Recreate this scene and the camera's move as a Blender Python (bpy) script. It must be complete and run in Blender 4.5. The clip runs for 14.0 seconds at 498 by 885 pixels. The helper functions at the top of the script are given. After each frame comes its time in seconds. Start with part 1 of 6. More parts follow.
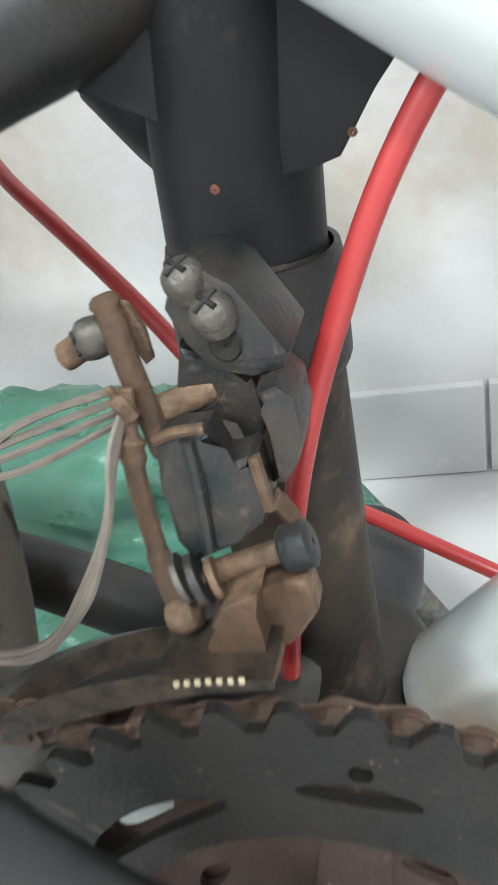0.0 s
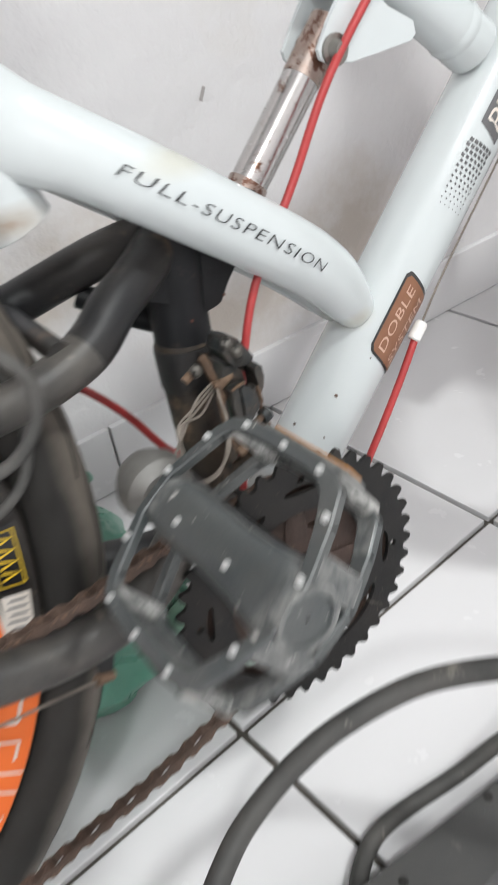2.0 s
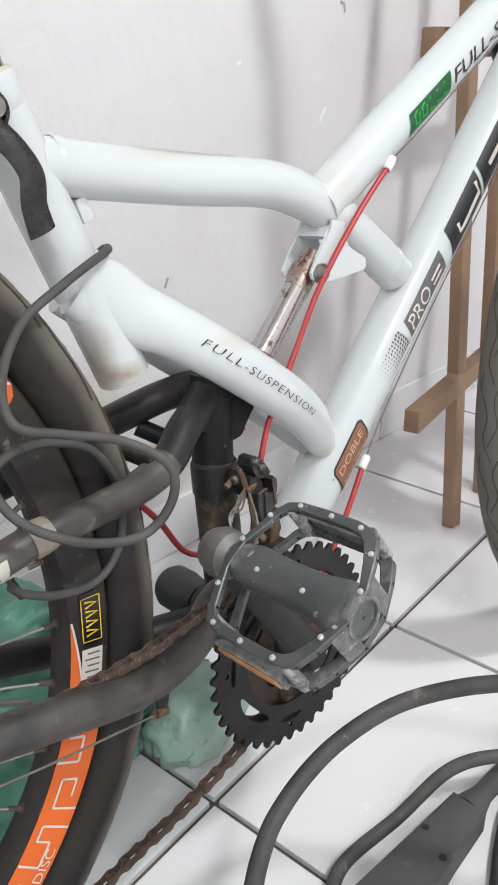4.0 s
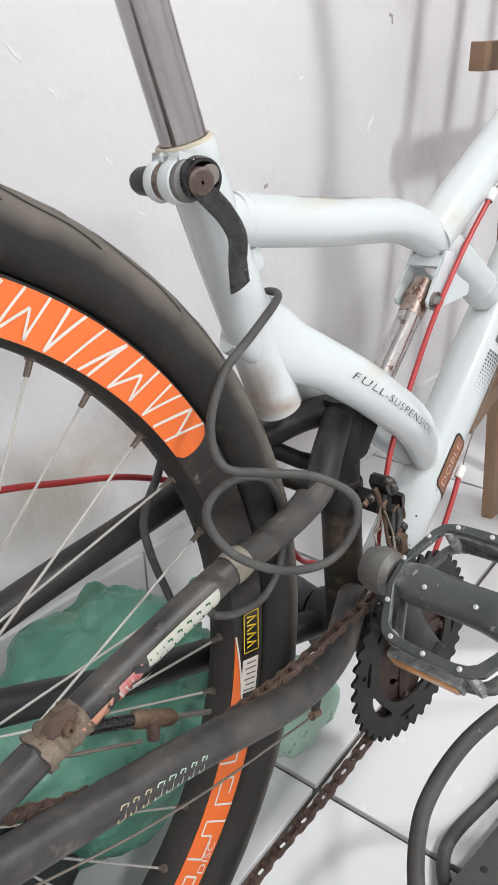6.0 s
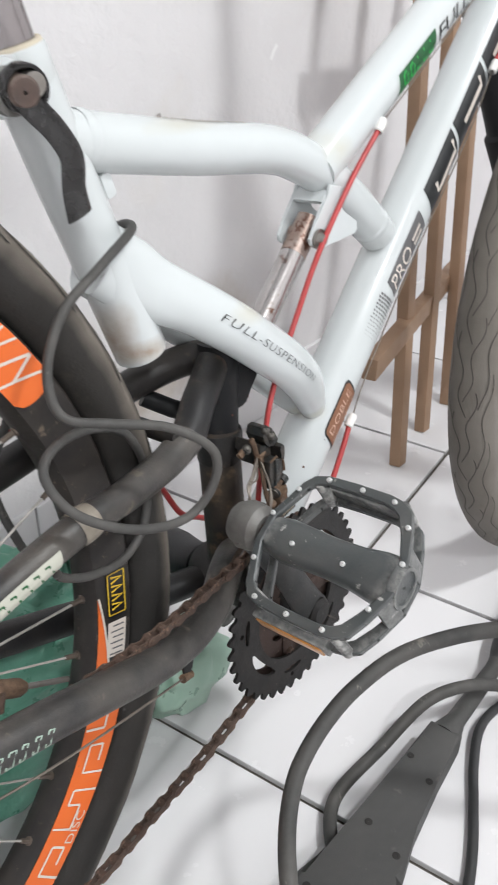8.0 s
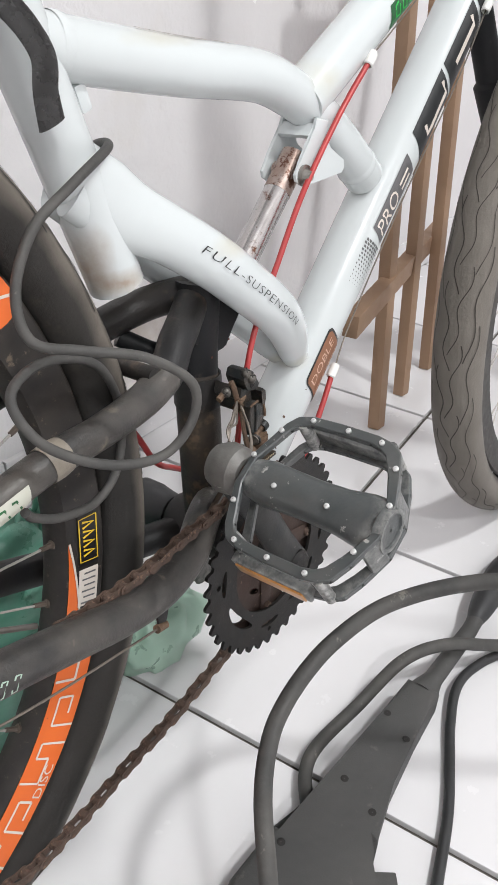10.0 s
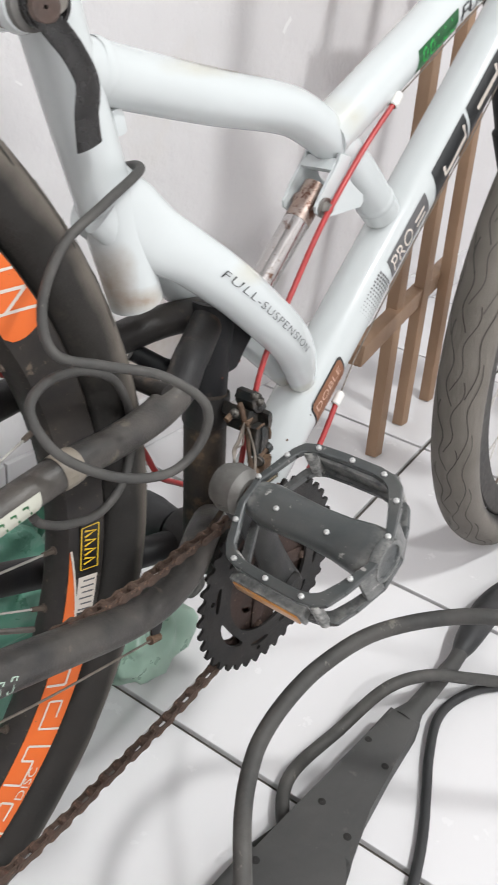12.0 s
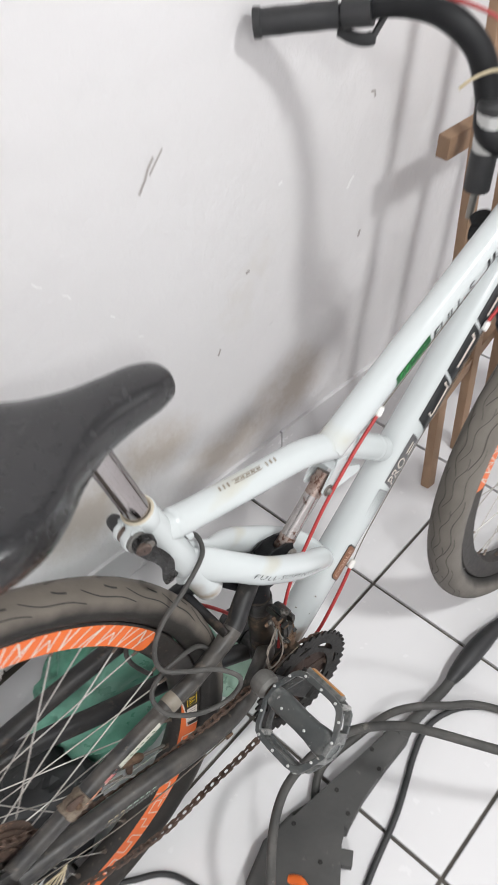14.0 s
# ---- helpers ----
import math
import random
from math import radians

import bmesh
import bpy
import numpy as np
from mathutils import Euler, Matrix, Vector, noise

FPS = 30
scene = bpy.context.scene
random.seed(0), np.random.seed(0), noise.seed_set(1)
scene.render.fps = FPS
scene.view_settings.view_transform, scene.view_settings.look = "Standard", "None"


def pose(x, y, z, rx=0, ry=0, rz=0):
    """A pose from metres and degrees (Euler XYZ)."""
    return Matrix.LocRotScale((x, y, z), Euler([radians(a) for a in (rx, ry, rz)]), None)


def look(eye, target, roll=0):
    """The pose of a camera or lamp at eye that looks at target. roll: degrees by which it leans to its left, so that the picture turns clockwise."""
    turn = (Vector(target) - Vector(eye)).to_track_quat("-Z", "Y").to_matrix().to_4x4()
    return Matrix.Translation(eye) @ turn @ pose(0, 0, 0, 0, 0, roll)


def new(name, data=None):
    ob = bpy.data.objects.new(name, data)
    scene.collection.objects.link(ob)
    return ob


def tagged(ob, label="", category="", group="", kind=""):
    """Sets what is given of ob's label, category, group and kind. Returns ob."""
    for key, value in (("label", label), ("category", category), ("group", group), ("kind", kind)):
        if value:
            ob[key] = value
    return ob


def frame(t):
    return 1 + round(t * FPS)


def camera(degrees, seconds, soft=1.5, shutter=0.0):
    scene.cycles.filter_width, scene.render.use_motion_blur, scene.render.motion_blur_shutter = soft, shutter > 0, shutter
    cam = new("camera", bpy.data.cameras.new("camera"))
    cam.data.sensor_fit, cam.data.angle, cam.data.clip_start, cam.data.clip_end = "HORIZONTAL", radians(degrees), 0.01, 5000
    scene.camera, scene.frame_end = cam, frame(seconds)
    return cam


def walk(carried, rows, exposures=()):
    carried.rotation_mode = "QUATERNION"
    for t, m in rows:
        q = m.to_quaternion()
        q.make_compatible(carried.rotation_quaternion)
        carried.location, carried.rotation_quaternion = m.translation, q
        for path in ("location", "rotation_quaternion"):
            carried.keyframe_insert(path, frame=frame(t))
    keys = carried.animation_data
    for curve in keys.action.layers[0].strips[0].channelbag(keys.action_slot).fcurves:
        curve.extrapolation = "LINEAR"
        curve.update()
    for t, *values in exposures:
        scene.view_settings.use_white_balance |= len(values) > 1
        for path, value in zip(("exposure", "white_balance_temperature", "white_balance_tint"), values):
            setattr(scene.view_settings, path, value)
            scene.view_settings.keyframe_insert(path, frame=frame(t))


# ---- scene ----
cam = camera(34.6, 14.0, shutter=0.5)
PATH = [
    (0, (-0.062, -0.124, 0.41), (-0.516, 1.442, -0.748), -14.4),
    (0.5, (-0.056, -0.161, 0.425), (-0.48, 1.438, -0.699), -15.5),
    (1, (-0.05, -0.167, 0.44), (-0.396, 1.45, -0.686), -18.0),
    (1.2, (-0.051, -0.186, 0.472), (-0.249, 1.442, -0.672), -18.6),
    (1.5, (-0.104, -0.236, 0.525), (0.22, 1.308, -0.705), -15.3),
    (1.7, (-0.163, -0.271, 0.55), (0.477, 1.15, -0.704), -11.8),
    (2, (-0.28, -0.324, 0.559), (0.574, 1.05, -0.619), -9.1),
    (2.2, (-0.331, -0.362, 0.575), (0.578, 1.02, -0.548), -8.7),
    (4.3, (-0.474, -0.376, 0.634), (0.841, 0.867, -0.219), -1.1),
    (4.5, (-0.48, -0.369, 0.643), (0.841, 0.866, -0.212), -1.3),
    (4.6, (-0.481, -0.368, 0.646), (0.836, 0.869, -0.212), -1.7),
    (5, (-0.505, -0.348, 0.669), (0.816, 0.873, -0.204), -1.8),
    (5.5, (-0.549, -0.311, 0.67), (0.779, 0.896, -0.213), -1.6),
    (6, (-0.571, -0.294, 0.677), (0.765, 0.876, -0.242), -0.9),
    (6.5, (-0.561, -0.278, 0.68), (0.769, 0.852, -0.298), -0.2),
    (7, (-0.576, -0.267, 0.677), (0.75, 0.827, -0.346), 0.3),
    (7.5, (-0.554, -0.277, 0.665), (0.804, 0.769, -0.366), 1.0),
    (8, (-0.513, -0.31, 0.658), (0.873, 0.699, -0.372), 1.2),
    (8.2, (-0.51, -0.308, 0.642), (0.891, 0.674, -0.394), 1.1),
    (10.5, (-0.508, -0.302, 0.626), (0.895, 0.628, -0.453), 3.8),
    (11, (-0.512, -0.306, 0.626), (0.909, 0.612, -0.441), 5.0),
    (11.5, (-0.509, -0.312, 0.622), (0.931, 0.596, -0.428), 6.8),
    (12, (-0.52, -0.3, 0.635), (0.905, 0.637, -0.409), 7.5),
    (12.5, (-0.524, -0.283, 0.625), (0.801, 0.716, -0.491), 6.9),
    (13, (-0.516, -0.28, 0.721), (0.655, 0.76, -0.524), 5.0),
    (13.5, (-0.459, -0.312, 0.977), (0.564, 0.705, -0.408), 1.5),
    (14, (-0.463, -0.364, 1.243), (0.443, 0.61, -0.25), -1.7),
]
walk(cam, [(t, look(eye, target, roll)) for t, eye, target, roll in PATH], exposures=[(0.0, 0.82, 6250, 1), (0.5, 0.70, 6250, 1), (1.0, 0.62, 6250, 2), (1.5, 0.32, 6400, 5), (2.2, 0.16, 6450, 7), (4.3, 0.12, 6420, 8), (8.2, 0.14, 6420, 8), (10.5, 0.14, 6500, 9), (12.5, 0.14, 6500, 8), (13.4, 0.14, 6500, 8), (14.0, 0.0, 6500, 8)])

# ---- light ----
world = bpy.data.worlds.new("world")
scene.world = world
world.use_nodes = True
world.node_tree.nodes["Background"].inputs[0].default_value = (0.9, 0.95, 1.0, 1)
world.node_tree.nodes["Background"].inputs[1].default_value = 0.15

WALL_Y = 0.373
ROOM_X0, ROOM_X1, ROOM_Y0, ROOM_H = -2.0, 2.1, -2.3, 2.6
# key lamp placed from the wall shadows, then an added fill lamp for the darks
LAMPS = [(0.40, -1.30, 2.45, 38.5), (-1.25, -1.75, 2.45, 29.5)]


# ---- materials ----
def mat(name, base, rough=0.5, metal=0.0, second=None, scale=20.0, amount=0.5, bump=0.0, bump_scale=200.0, spots=None, spot_scale=60.0, spot_at=0.62, spot_soft=0.06, coat=0.0, random_tint=0.0, alpha=1.0, transmission=0.0, bump_depth=0.0015, spec=0.5, edge=None, edge_at=0.54, uneven=1.0):
    """A procedural surface: a base colour broken up by a second one at a large scale, spots at a small one, and fine relief."""
    m = bpy.data.materials.new(name)
    m.use_nodes = True
    nt = m.node_tree
    b = nt.nodes["Principled BSDF"]
    b.inputs["Roughness"].default_value, b.inputs["Metallic"].default_value = rough, metal
    b.inputs["Coat Weight"].default_value = coat
    b.inputs["Specular IOR Level"].default_value = spec
    b.inputs["Transmission Weight"].default_value = transmission
    coord = nt.nodes.new("ShaderNodeTexCoord")

    def noise_at(sc, detail=6.0, r=0.6):
        n = nt.nodes.new("ShaderNodeTexNoise")
        n.inputs["Scale"].default_value, n.inputs["Detail"].default_value, n.inputs["Roughness"].default_value = sc, detail, r
        nt.links.new(coord.outputs["Object"], n.inputs["Vector"])
        return n.outputs["Fac"]

    def ramp(fac, lo, hi):
        r = nt.nodes.new("ShaderNodeMapRange")
        r.inputs["From Min"].default_value, r.inputs["From Max"].default_value = lo, hi
        nt.links.new(fac, r.inputs["Value"])
        return r.outputs["Result"]

    def mix(fac, a, bcol):
        n = nt.nodes.new("ShaderNodeMix")
        n.data_type = "RGBA"
        nt.links.new(fac, n.inputs["Factor"])
        for sock, v in ((n.inputs["A"], a), (n.inputs["B"], bcol)):
            if isinstance(v, tuple):
                sock.default_value = (*v, 1)
            else:
                nt.links.new(v, sock)
        return n.outputs["Result"]

    colour = tuple(base)
    if second:
        f = ramp(noise_at(scale), 0.5 - 0.25 / max(amount, 0.05) * 0.5, 0.5 + 0.25 / max(amount, 0.05))
        colour = mix(f, tuple(base), tuple(second))
    if spots:
        f = ramp(noise_at(spot_scale, 4.0, 0.7), spot_at, spot_at + spot_soft)
        colour = mix(f, colour, tuple(spots))
    if edge:
        geo = nt.nodes.new("ShaderNodeNewGeometry")
        worn = nt.nodes.new("ShaderNodeMath")
        worn.operation = "MULTIPLY"
        nt.links.new(ramp(geo.outputs["Pointiness"], edge_at, edge_at + 0.08), worn.inputs[0])
        nt.links.new(ramp(noise_at(140.0, 4.0, 0.7), 0.36, 0.62), worn.inputs[1])
        colour = mix(worn.outputs["Value"], colour, tuple(edge))
    if random_tint:
        info = nt.nodes.new("ShaderNodeObjectInfo")
        hsv = nt.nodes.new("ShaderNodeHueSaturation")
        r = nt.nodes.new("ShaderNodeMapRange")
        r.inputs["To Min"].default_value, r.inputs["To Max"].default_value = 1 - random_tint, 1 + random_tint
        nt.links.new(info.outputs["Random"], r.inputs["Value"])
        nt.links.new(r.outputs["Result"], hsv.inputs["Value"])
        if isinstance(colour, tuple):
            hsv.inputs["Color"].default_value = (*colour, 1)
        else:
            nt.links.new(colour, hsv.inputs["Color"])
        colour = hsv.outputs["Color"]
    if isinstance(colour, tuple):
        b.inputs["Base Color"].default_value = (*colour, 1)
    else:
        nt.links.new(colour, b.inputs["Base Color"])
    rr = ramp(noise_at(scale * 3 + 15), 0.2, 0.8)
    rm = nt.nodes.new("ShaderNodeMapRange")
    rm.inputs["To Min"].default_value, rm.inputs["To Max"].default_value = max(rough - 0.08 * uneven, 0.02), min(rough + 0.1 * uneven, 1)
    nt.links.new(rr, rm.inputs["Value"])
    nt.links.new(rm.outputs["Result"], b.inputs["Roughness"])
    if bump:
        n = nt.nodes.new("ShaderNodeBump")
        n.inputs["Strength"].default_value, n.inputs["Distance"].default_value = min(bump, 1.0), bump_depth
        nt.links.new(noise_at(bump_scale, 5.0), n.inputs["Height"])
        nt.links.new(n.outputs["Normal"], b.inputs["Normal"])
    b.inputs["Alpha"].default_value = alpha
    return m


WHITE = mat("white_paint", (0.600, 0.636, 0.645), 0.25, second=(0.585, 0.605, 0.596), scale=3, amount=0.35, spots=(0.34, 0.25, 0.16), spot_scale=70, spot_at=0.78, spot_soft=0.02, coat=0.3, uneven=0.1)
BLACK = mat("black_paint", (0.007, 0.0075, 0.009), 0.5, second=(0.013, 0.013, 0.014), scale=22, spots=(0.05, 0.04, 0.034), spot_scale=55, spot_at=0.66, spot_soft=0.15, bump=0.12, bump_scale=420, spec=0.3)
DUSTY = mat("dusty_black_paint", (0.009, 0.010, 0.012), 0.45, second=(0.038, 0.032, 0.027), scale=16, amount=0.9, spots=(0.14, 0.10, 0.072), spot_scale=26, spot_at=0.60, spot_soft=0.22, bump=0.2, bump_scale=500, spec=0.42)
POSTDUST = mat("brown_dusted_black", (0.012, 0.013, 0.014), 0.5, second=(0.085, 0.060, 0.040), scale=24, amount=0.8, spots=(0.17, 0.115, 0.072), spot_scale=34, spot_at=0.57, spot_soft=0.2, bump=0.25, bump_scale=500, spec=0.35)
RUBBER = mat("tyre_rubber", (0.014, 0.0135, 0.0128), 0.62, second=(0.034, 0.030, 0.026), scale=7, amount=0.8, spots=(0.060, 0.050, 0.040), spot_scale=26, spot_at=0.62, spot_soft=0.2, bump=0.25, bump_scale=380, spec=0.35)
GROOVE = mat("groove_rubber", (0.018, 0.018, 0.017), 0.8, second=(0.03, 0.028, 0.026), scale=30)
DUSTGROOVE = mat("dusty_groove_rubber", (0.048, 0.042, 0.036), 0.85, second=(0.075, 0.067, 0.058), scale=30)
RIMBLACK = mat("rim_black", (0.012, 0.011, 0.011), 0.5, second=(0.05, 0.04, 0.032), scale=40, spots=(0.14, 0.11, 0.08), spot_scale=150, spot_at=0.62, spot_soft=0.1, bump=0.1)
ORANGE = mat("orange_decal", (0.78, 0.16, 0.028), 0.42, second=(0.70, 0.13, 0.025), scale=30, spots=(0.15, 0.10, 0.06), spot_scale=260, spot_at=0.70, spot_soft=0.05)
DECALWHITE = mat("decal_white", (0.72, 0.66, 0.60), 0.45, second=(0.60, 0.53, 0.46), scale=60)
DECALBLACK = mat("decal_black", (0.02, 0.022, 0.024), 0.35, second=(0.05, 0.05, 0.05), scale=80)
DECALGREY = mat("decal_grey", (0.10, 0.10, 0.105), 0.4, second=(0.16, 0.15, 0.15), scale=120)
GREENDECAL = mat("green_decal", (0.015, 0.12, 0.035), 0.35, second=(0.01, 0.05, 0.02), scale=50)
BROWNDECAL = mat("brown_decal", (0.20, 0.085, 0.045), 0.4, second=(0.28, 0.13, 0.07), scale=90)
CHROME = mat("worn_chrome", (0.50, 0.48, 0.47), 0.22, 0.9, second=(0.36, 0.33, 0.32), scale=30, spots=(0.14, 0.07, 0.045), spot_scale=90, spot_at=0.61, spot_soft=0.08, bump=0.06)
SHOCKRUST = mat("rust_pitted_chrome", (0.40, 0.34, 0.31), 0.4, 0.7, second=(0.20, 0.105, 0.068), scale=70, amount=0.8, spots=(0.13, 0.06, 0.04), spot_scale=160, spot_at=0.52, spot_soft=0.08, bump=0.25, bump_scale=500)
STEEL = mat("dull_steel", (0.34, 0.33, 0.31), 0.38, 0.85, second=(0.17, 0.14, 0.115), scale=60, bump=0.08)
SPOKE = mat("galvanised_spoke", (0.52, 0.50, 0.47), 0.45, 0.35, second=(0.30, 0.27, 0.24), scale=14, amount=0.6)
RINGRUST = mat("rusty_chainring", (0.070, 0.042, 0.033), 0.7, 0.15, second=(0.030, 0.022, 0.019), scale=38, amount=0.7, spots=(0.20, 0.14, 0.10), spot_scale=230, spot_at=0.62, spot_soft=0.08, bump=0.35, bump_scale=600)
RUST = mat("rusty_steel", (0.125, 0.080, 0.060), 0.75, 0.2, second=(0.045, 0.033, 0.028), scale=70, amount=0.7, spots=(0.26, 0.16, 0.11), spot_scale=190, spot_at=0.58, spot_soft=0.1, bump=0.4, bump_scale=600)
STAYDUST = mat("dust_caked_stay", (0.026, 0.026, 0.027), 0.38, second=(0.125, 0.112, 0.098), scale=18, amount=0.9, spots=(0.26, 0.215, 0.17), spot_scale=42, spot_at=0.62, spot_soft=0.2, bump=0.25, bump_scale=500, spec=0.4)
RINGBLACK = mat("greasy_chainring", (0.012, 0.0125, 0.013), 0.48, 0.15, spec=0.32, second=(0.032, 0.027, 0.024), scale=35, amount=0.6, spots=(0.16, 0.12, 0.10), spot_scale=260, spot_at=0.66, spot_soft=0.06, bump=0.25, bump_scale=700, edge=(0.10, 0.085, 0.075), edge_at=0.62)
REDCABLE = mat("red_cable_housing", (0.46, 0.045, 0.045), 0.35, second=(0.30, 0.03, 0.03), scale=40)
PEDALGREY = mat("grey_pedal_plastic", (0.048, 0.055, 0.057), 0.34, second=(0.105, 0.105, 0.100), scale=30, amount=0.7, spots=(0.36, 0.35, 0.33), spot_scale=110, spot_at=0.64, spot_soft=0.05, bump=0.15, bump_scale=500, edge=(0.42, 0.41, 0.39))
PLASTIC = mat("black_plastic", (0.018, 0.019, 0.021), 0.5, second=(0.038, 0.037, 0.037), scale=30, bump=0.15, bump_scale=800)
HOSE = mat("grey_black_hose", (0.042, 0.042, 0.041), 0.6, spec=0.35, second=(0.125, 0.117, 0.108), scale=25, amount=0.6, spots=(0.26, 0.24, 0.21), spot_scale=60, spot_at=0.64, spot_soft=0.12, bump=0.2, bump_scale=300)
AMBER = mat("amber_reflector", (0.58, 0.24, 0.048), 0.35, second=(0.22, 0.12, 0.055), scale=45, amount=0.7, coat=0.3)
BAG = mat("green_plastic_bag", (0.075, 0.275, 0.185), 0.30, second=(0.24, 0.48, 0.37), scale=7, amount=0.75, bump=0.6, bump_scale=11, bump_depth=0.012, transmission=0.1)
BAGPALE = mat("pale_green_plastic", (0.36, 0.56, 0.44), 0.3, second=(0.50, 0.64, 0.54), scale=9, bump=0.3, bump_scale=30, bump_depth=0.004, transmission=0.25)
WOOD = mat("brown_wood", (0.34, 0.215, 0.135), 0.6, second=(0.25, 0.155, 0.095), scale=14, bump=0.2, bump_scale=120)
WALLPAINT = mat("wall_plaster", (0.755, 0.737, 0.745), 0.72, second=(0.715, 0.697, 0.697), scale=2.6, amount=0.6, bump=0.7, bump_scale=22, bump_depth=0.006, spots=(0.69, 0.655, 0.62), spot_scale=3.4, spot_at=0.62, spot_soft=0.2)
TILE = mat("white_glazed_tile", (0.745, 0.735, 0.745), 0.22, second=(0.715, 0.70, 0.705), scale=4, amount=0.4, spots=(0.42, 0.37, 0.31), spot_scale=55, spot_at=0.735, spot_soft=0.03, bump=0.03, bump_scale=12, random_tint=0.015)
GROUT = mat("dirty_grout", (0.125, 0.112, 0.098), 0.9, second=(0.065, 0.057, 0.049), scale=25)
SADDLE = mat("saddle_vinyl", (0.016, 0.016, 0.018), 0.24, second=(0.024, 0.023, 0.024), scale=20, spots=(0.05, 0.047, 0.043), spot_scale=35, spot_at=0.66, spot_soft=0.15, bump=0.1, bump_scale=900, coat=0.25)
GUNPLASTIC = mat("dusty_gun_plastic", (0.048, 0.048, 0.047), 0.62, second=(0.080, 0.077, 0.073), scale=14, amount=0.7, spots=(0.13, 0.12, 0.11), spot_scale=45, spot_at=0.64, spot_soft=0.15, bump=0.2, bump_scale=700)
SCREW = mat("greasy_screw", (0.15, 0.142, 0.128), 0.45, 0.6, second=(0.07, 0.06, 0.05), scale=260, amount=0.8, bump=0.3, bump_scale=800)
FERRULE = mat("white_ferrule", (0.80, 0.79, 0.77), 0.4, second=(0.7, 0.68, 0.64), scale=60)
NIPPLE = mat("dull_brass_nipple", (0.17, 0.135, 0.11), 0.5, 0.5, second=(0.10, 0.08, 0.065), scale=120)
LABELBLACK = mat("label_black", (0.012, 0.012, 0.013), 0.3)
PINKPRINT = mat("pinkish_print", (0.60, 0.40, 0.31), 0.5, second=(0.48, 0.30, 0.22), scale=90)
YELLOW = mat("label_yellow", (0.72, 0.48, 0.03), 0.4)
GREENBRIGHT = mat("bright_green_print", (0.03, 0.45, 0.08), 0.4)
STICKERGREEN = mat("pale_green_print", (0.42, 0.55, 0.46), 0.5)
DECALCREAM = mat("cream_print", (0.55, 0.47, 0.32), 0.6, second=(0.35, 0.28, 0.18), scale=120)
REDDECAL = mat("red_decal", (0.42, 0.06, 0.06), 0.45, second=(0.55, 0.40, 0.36), scale=140, amount=0.8)
POSTCHROME = mat("dark_chrome", (0.42, 0.40, 0.40), 0.16, 1.0, second=(0.30, 0.26, 0.26), scale=25)
TAPE = mat("dusty_tape", (0.30, 0.265, 0.215), 0.5, second=(0.12, 0.10, 0.08), scale=50, bump=0.3, bump_scale=300)
CRANKBLACK = mat("scuffed_crank", (0.014, 0.017, 0.019), 0.46, second=(0.045, 0.039, 0.033), scale=22, spots=(0.30, 0.29, 0.27), spot_scale=80, spot_at=0.68, spot_soft=0.05, spec=0.3, bump=0.2, bump_scale=500, edge=(0.25, 0.24, 0.22))
WORNBOSS = mat("worn_boss", (0.19, 0.185, 0.175), 0.5, 0.2, second=(0.07, 0.062, 0.053), scale=45, amount=0.7, bump=0.25, bump_scale=400)
STUD = mat("bright_stud", (0.65, 0.65, 0.64), 0.4, 0.5)
FDBLACK = mat("dusty_derailleur", (0.013, 0.018, 0.020), 0.40, 0.1, second=(0.060, 0.046, 0.036), scale=90, amount=0.9, spots=(0.12, 0.08, 0.058), spot_scale=220, spot_at=0.60, spot_soft=0.12, bump=0.3, bump_scale=600, edge=(0.13, 0.095, 0.07), edge_at=0.60)
FDRUST = mat("brown_rusty_link", (0.108, 0.062, 0.036), 0.68, 0.2, second=(0.036, 0.026, 0.020), scale=150, amount=0.7, spots=(0.32, 0.26, 0.20), spot_scale=320, spot_at=0.72, spot_soft=0.06, bump=0.45, bump_scale=700, edge=(0.26, 0.17, 0.11))
RUSTCHIP = mat("red_rust_chip", (0.16, 0.055, 0.038), 0.8, second=(0.09, 0.04, 0.03), scale=300)
LEVERBLACK = mat("worn_glossy_black", (0.010, 0.0098, 0.0100), 0.26, second=(0.022, 0.020, 0.019), scale=40, bump=0.08, bump_scale=500)
SCREWRUST = mat("rusted_screw_head", (0.105, 0.070, 0.058), 0.55, 0.3, second=(0.055, 0.042, 0.037), scale=90, amount=0.8, bump=0.2, bump_scale=500, edge=(0.24, 0.19, 0.16))
WIRE = mat("dull_wire", (0.22, 0.19, 0.16), 0.5, 0.5, second=(0.12, 0.10, 0.085), scale=200)
ALU = mat("pale_aluminium", (0.62, 0.62, 0.61), 0.4, 0.5, second=(0.5, 0.49, 0.47), scale=50)
PRINTBROWN = mat("worn_brown_print", (0.21, 0.17, 0.13), 0.5, second=(0.40, 0.36, 0.30), scale=160, amount=0.7)
TORNWRAP = mat("torn_wrapping", (0.10, 0.072, 0.052), 0.8, second=(0.27, 0.22, 0.165), scale=60, amount=0.9, spots=(0.03, 0.025, 0.022), spot_scale=90, spot_at=0.60, spot_soft=0.08, bump=0.6, bump_scale=200)
FADEDORANGE = mat("faded_orange_print", (0.55, 0.20, 0.11), 0.55, second=(0.42, 0.30, 0.22), scale=90, amount=0.7)
YELLOWED = mat("yellowed_paint", (0.60, 0.55, 0.44), 0.45, second=(0.44, 0.36, 0.25), scale=90)
STAYLABEL = mat("weathered_label", (0.52, 0.52, 0.45), 0.5, second=(0.40, 0.40, 0.33), scale=60)
WALLCHIP = mat("wall_chip", (0.86, 0.85, 0.85), 0.8)
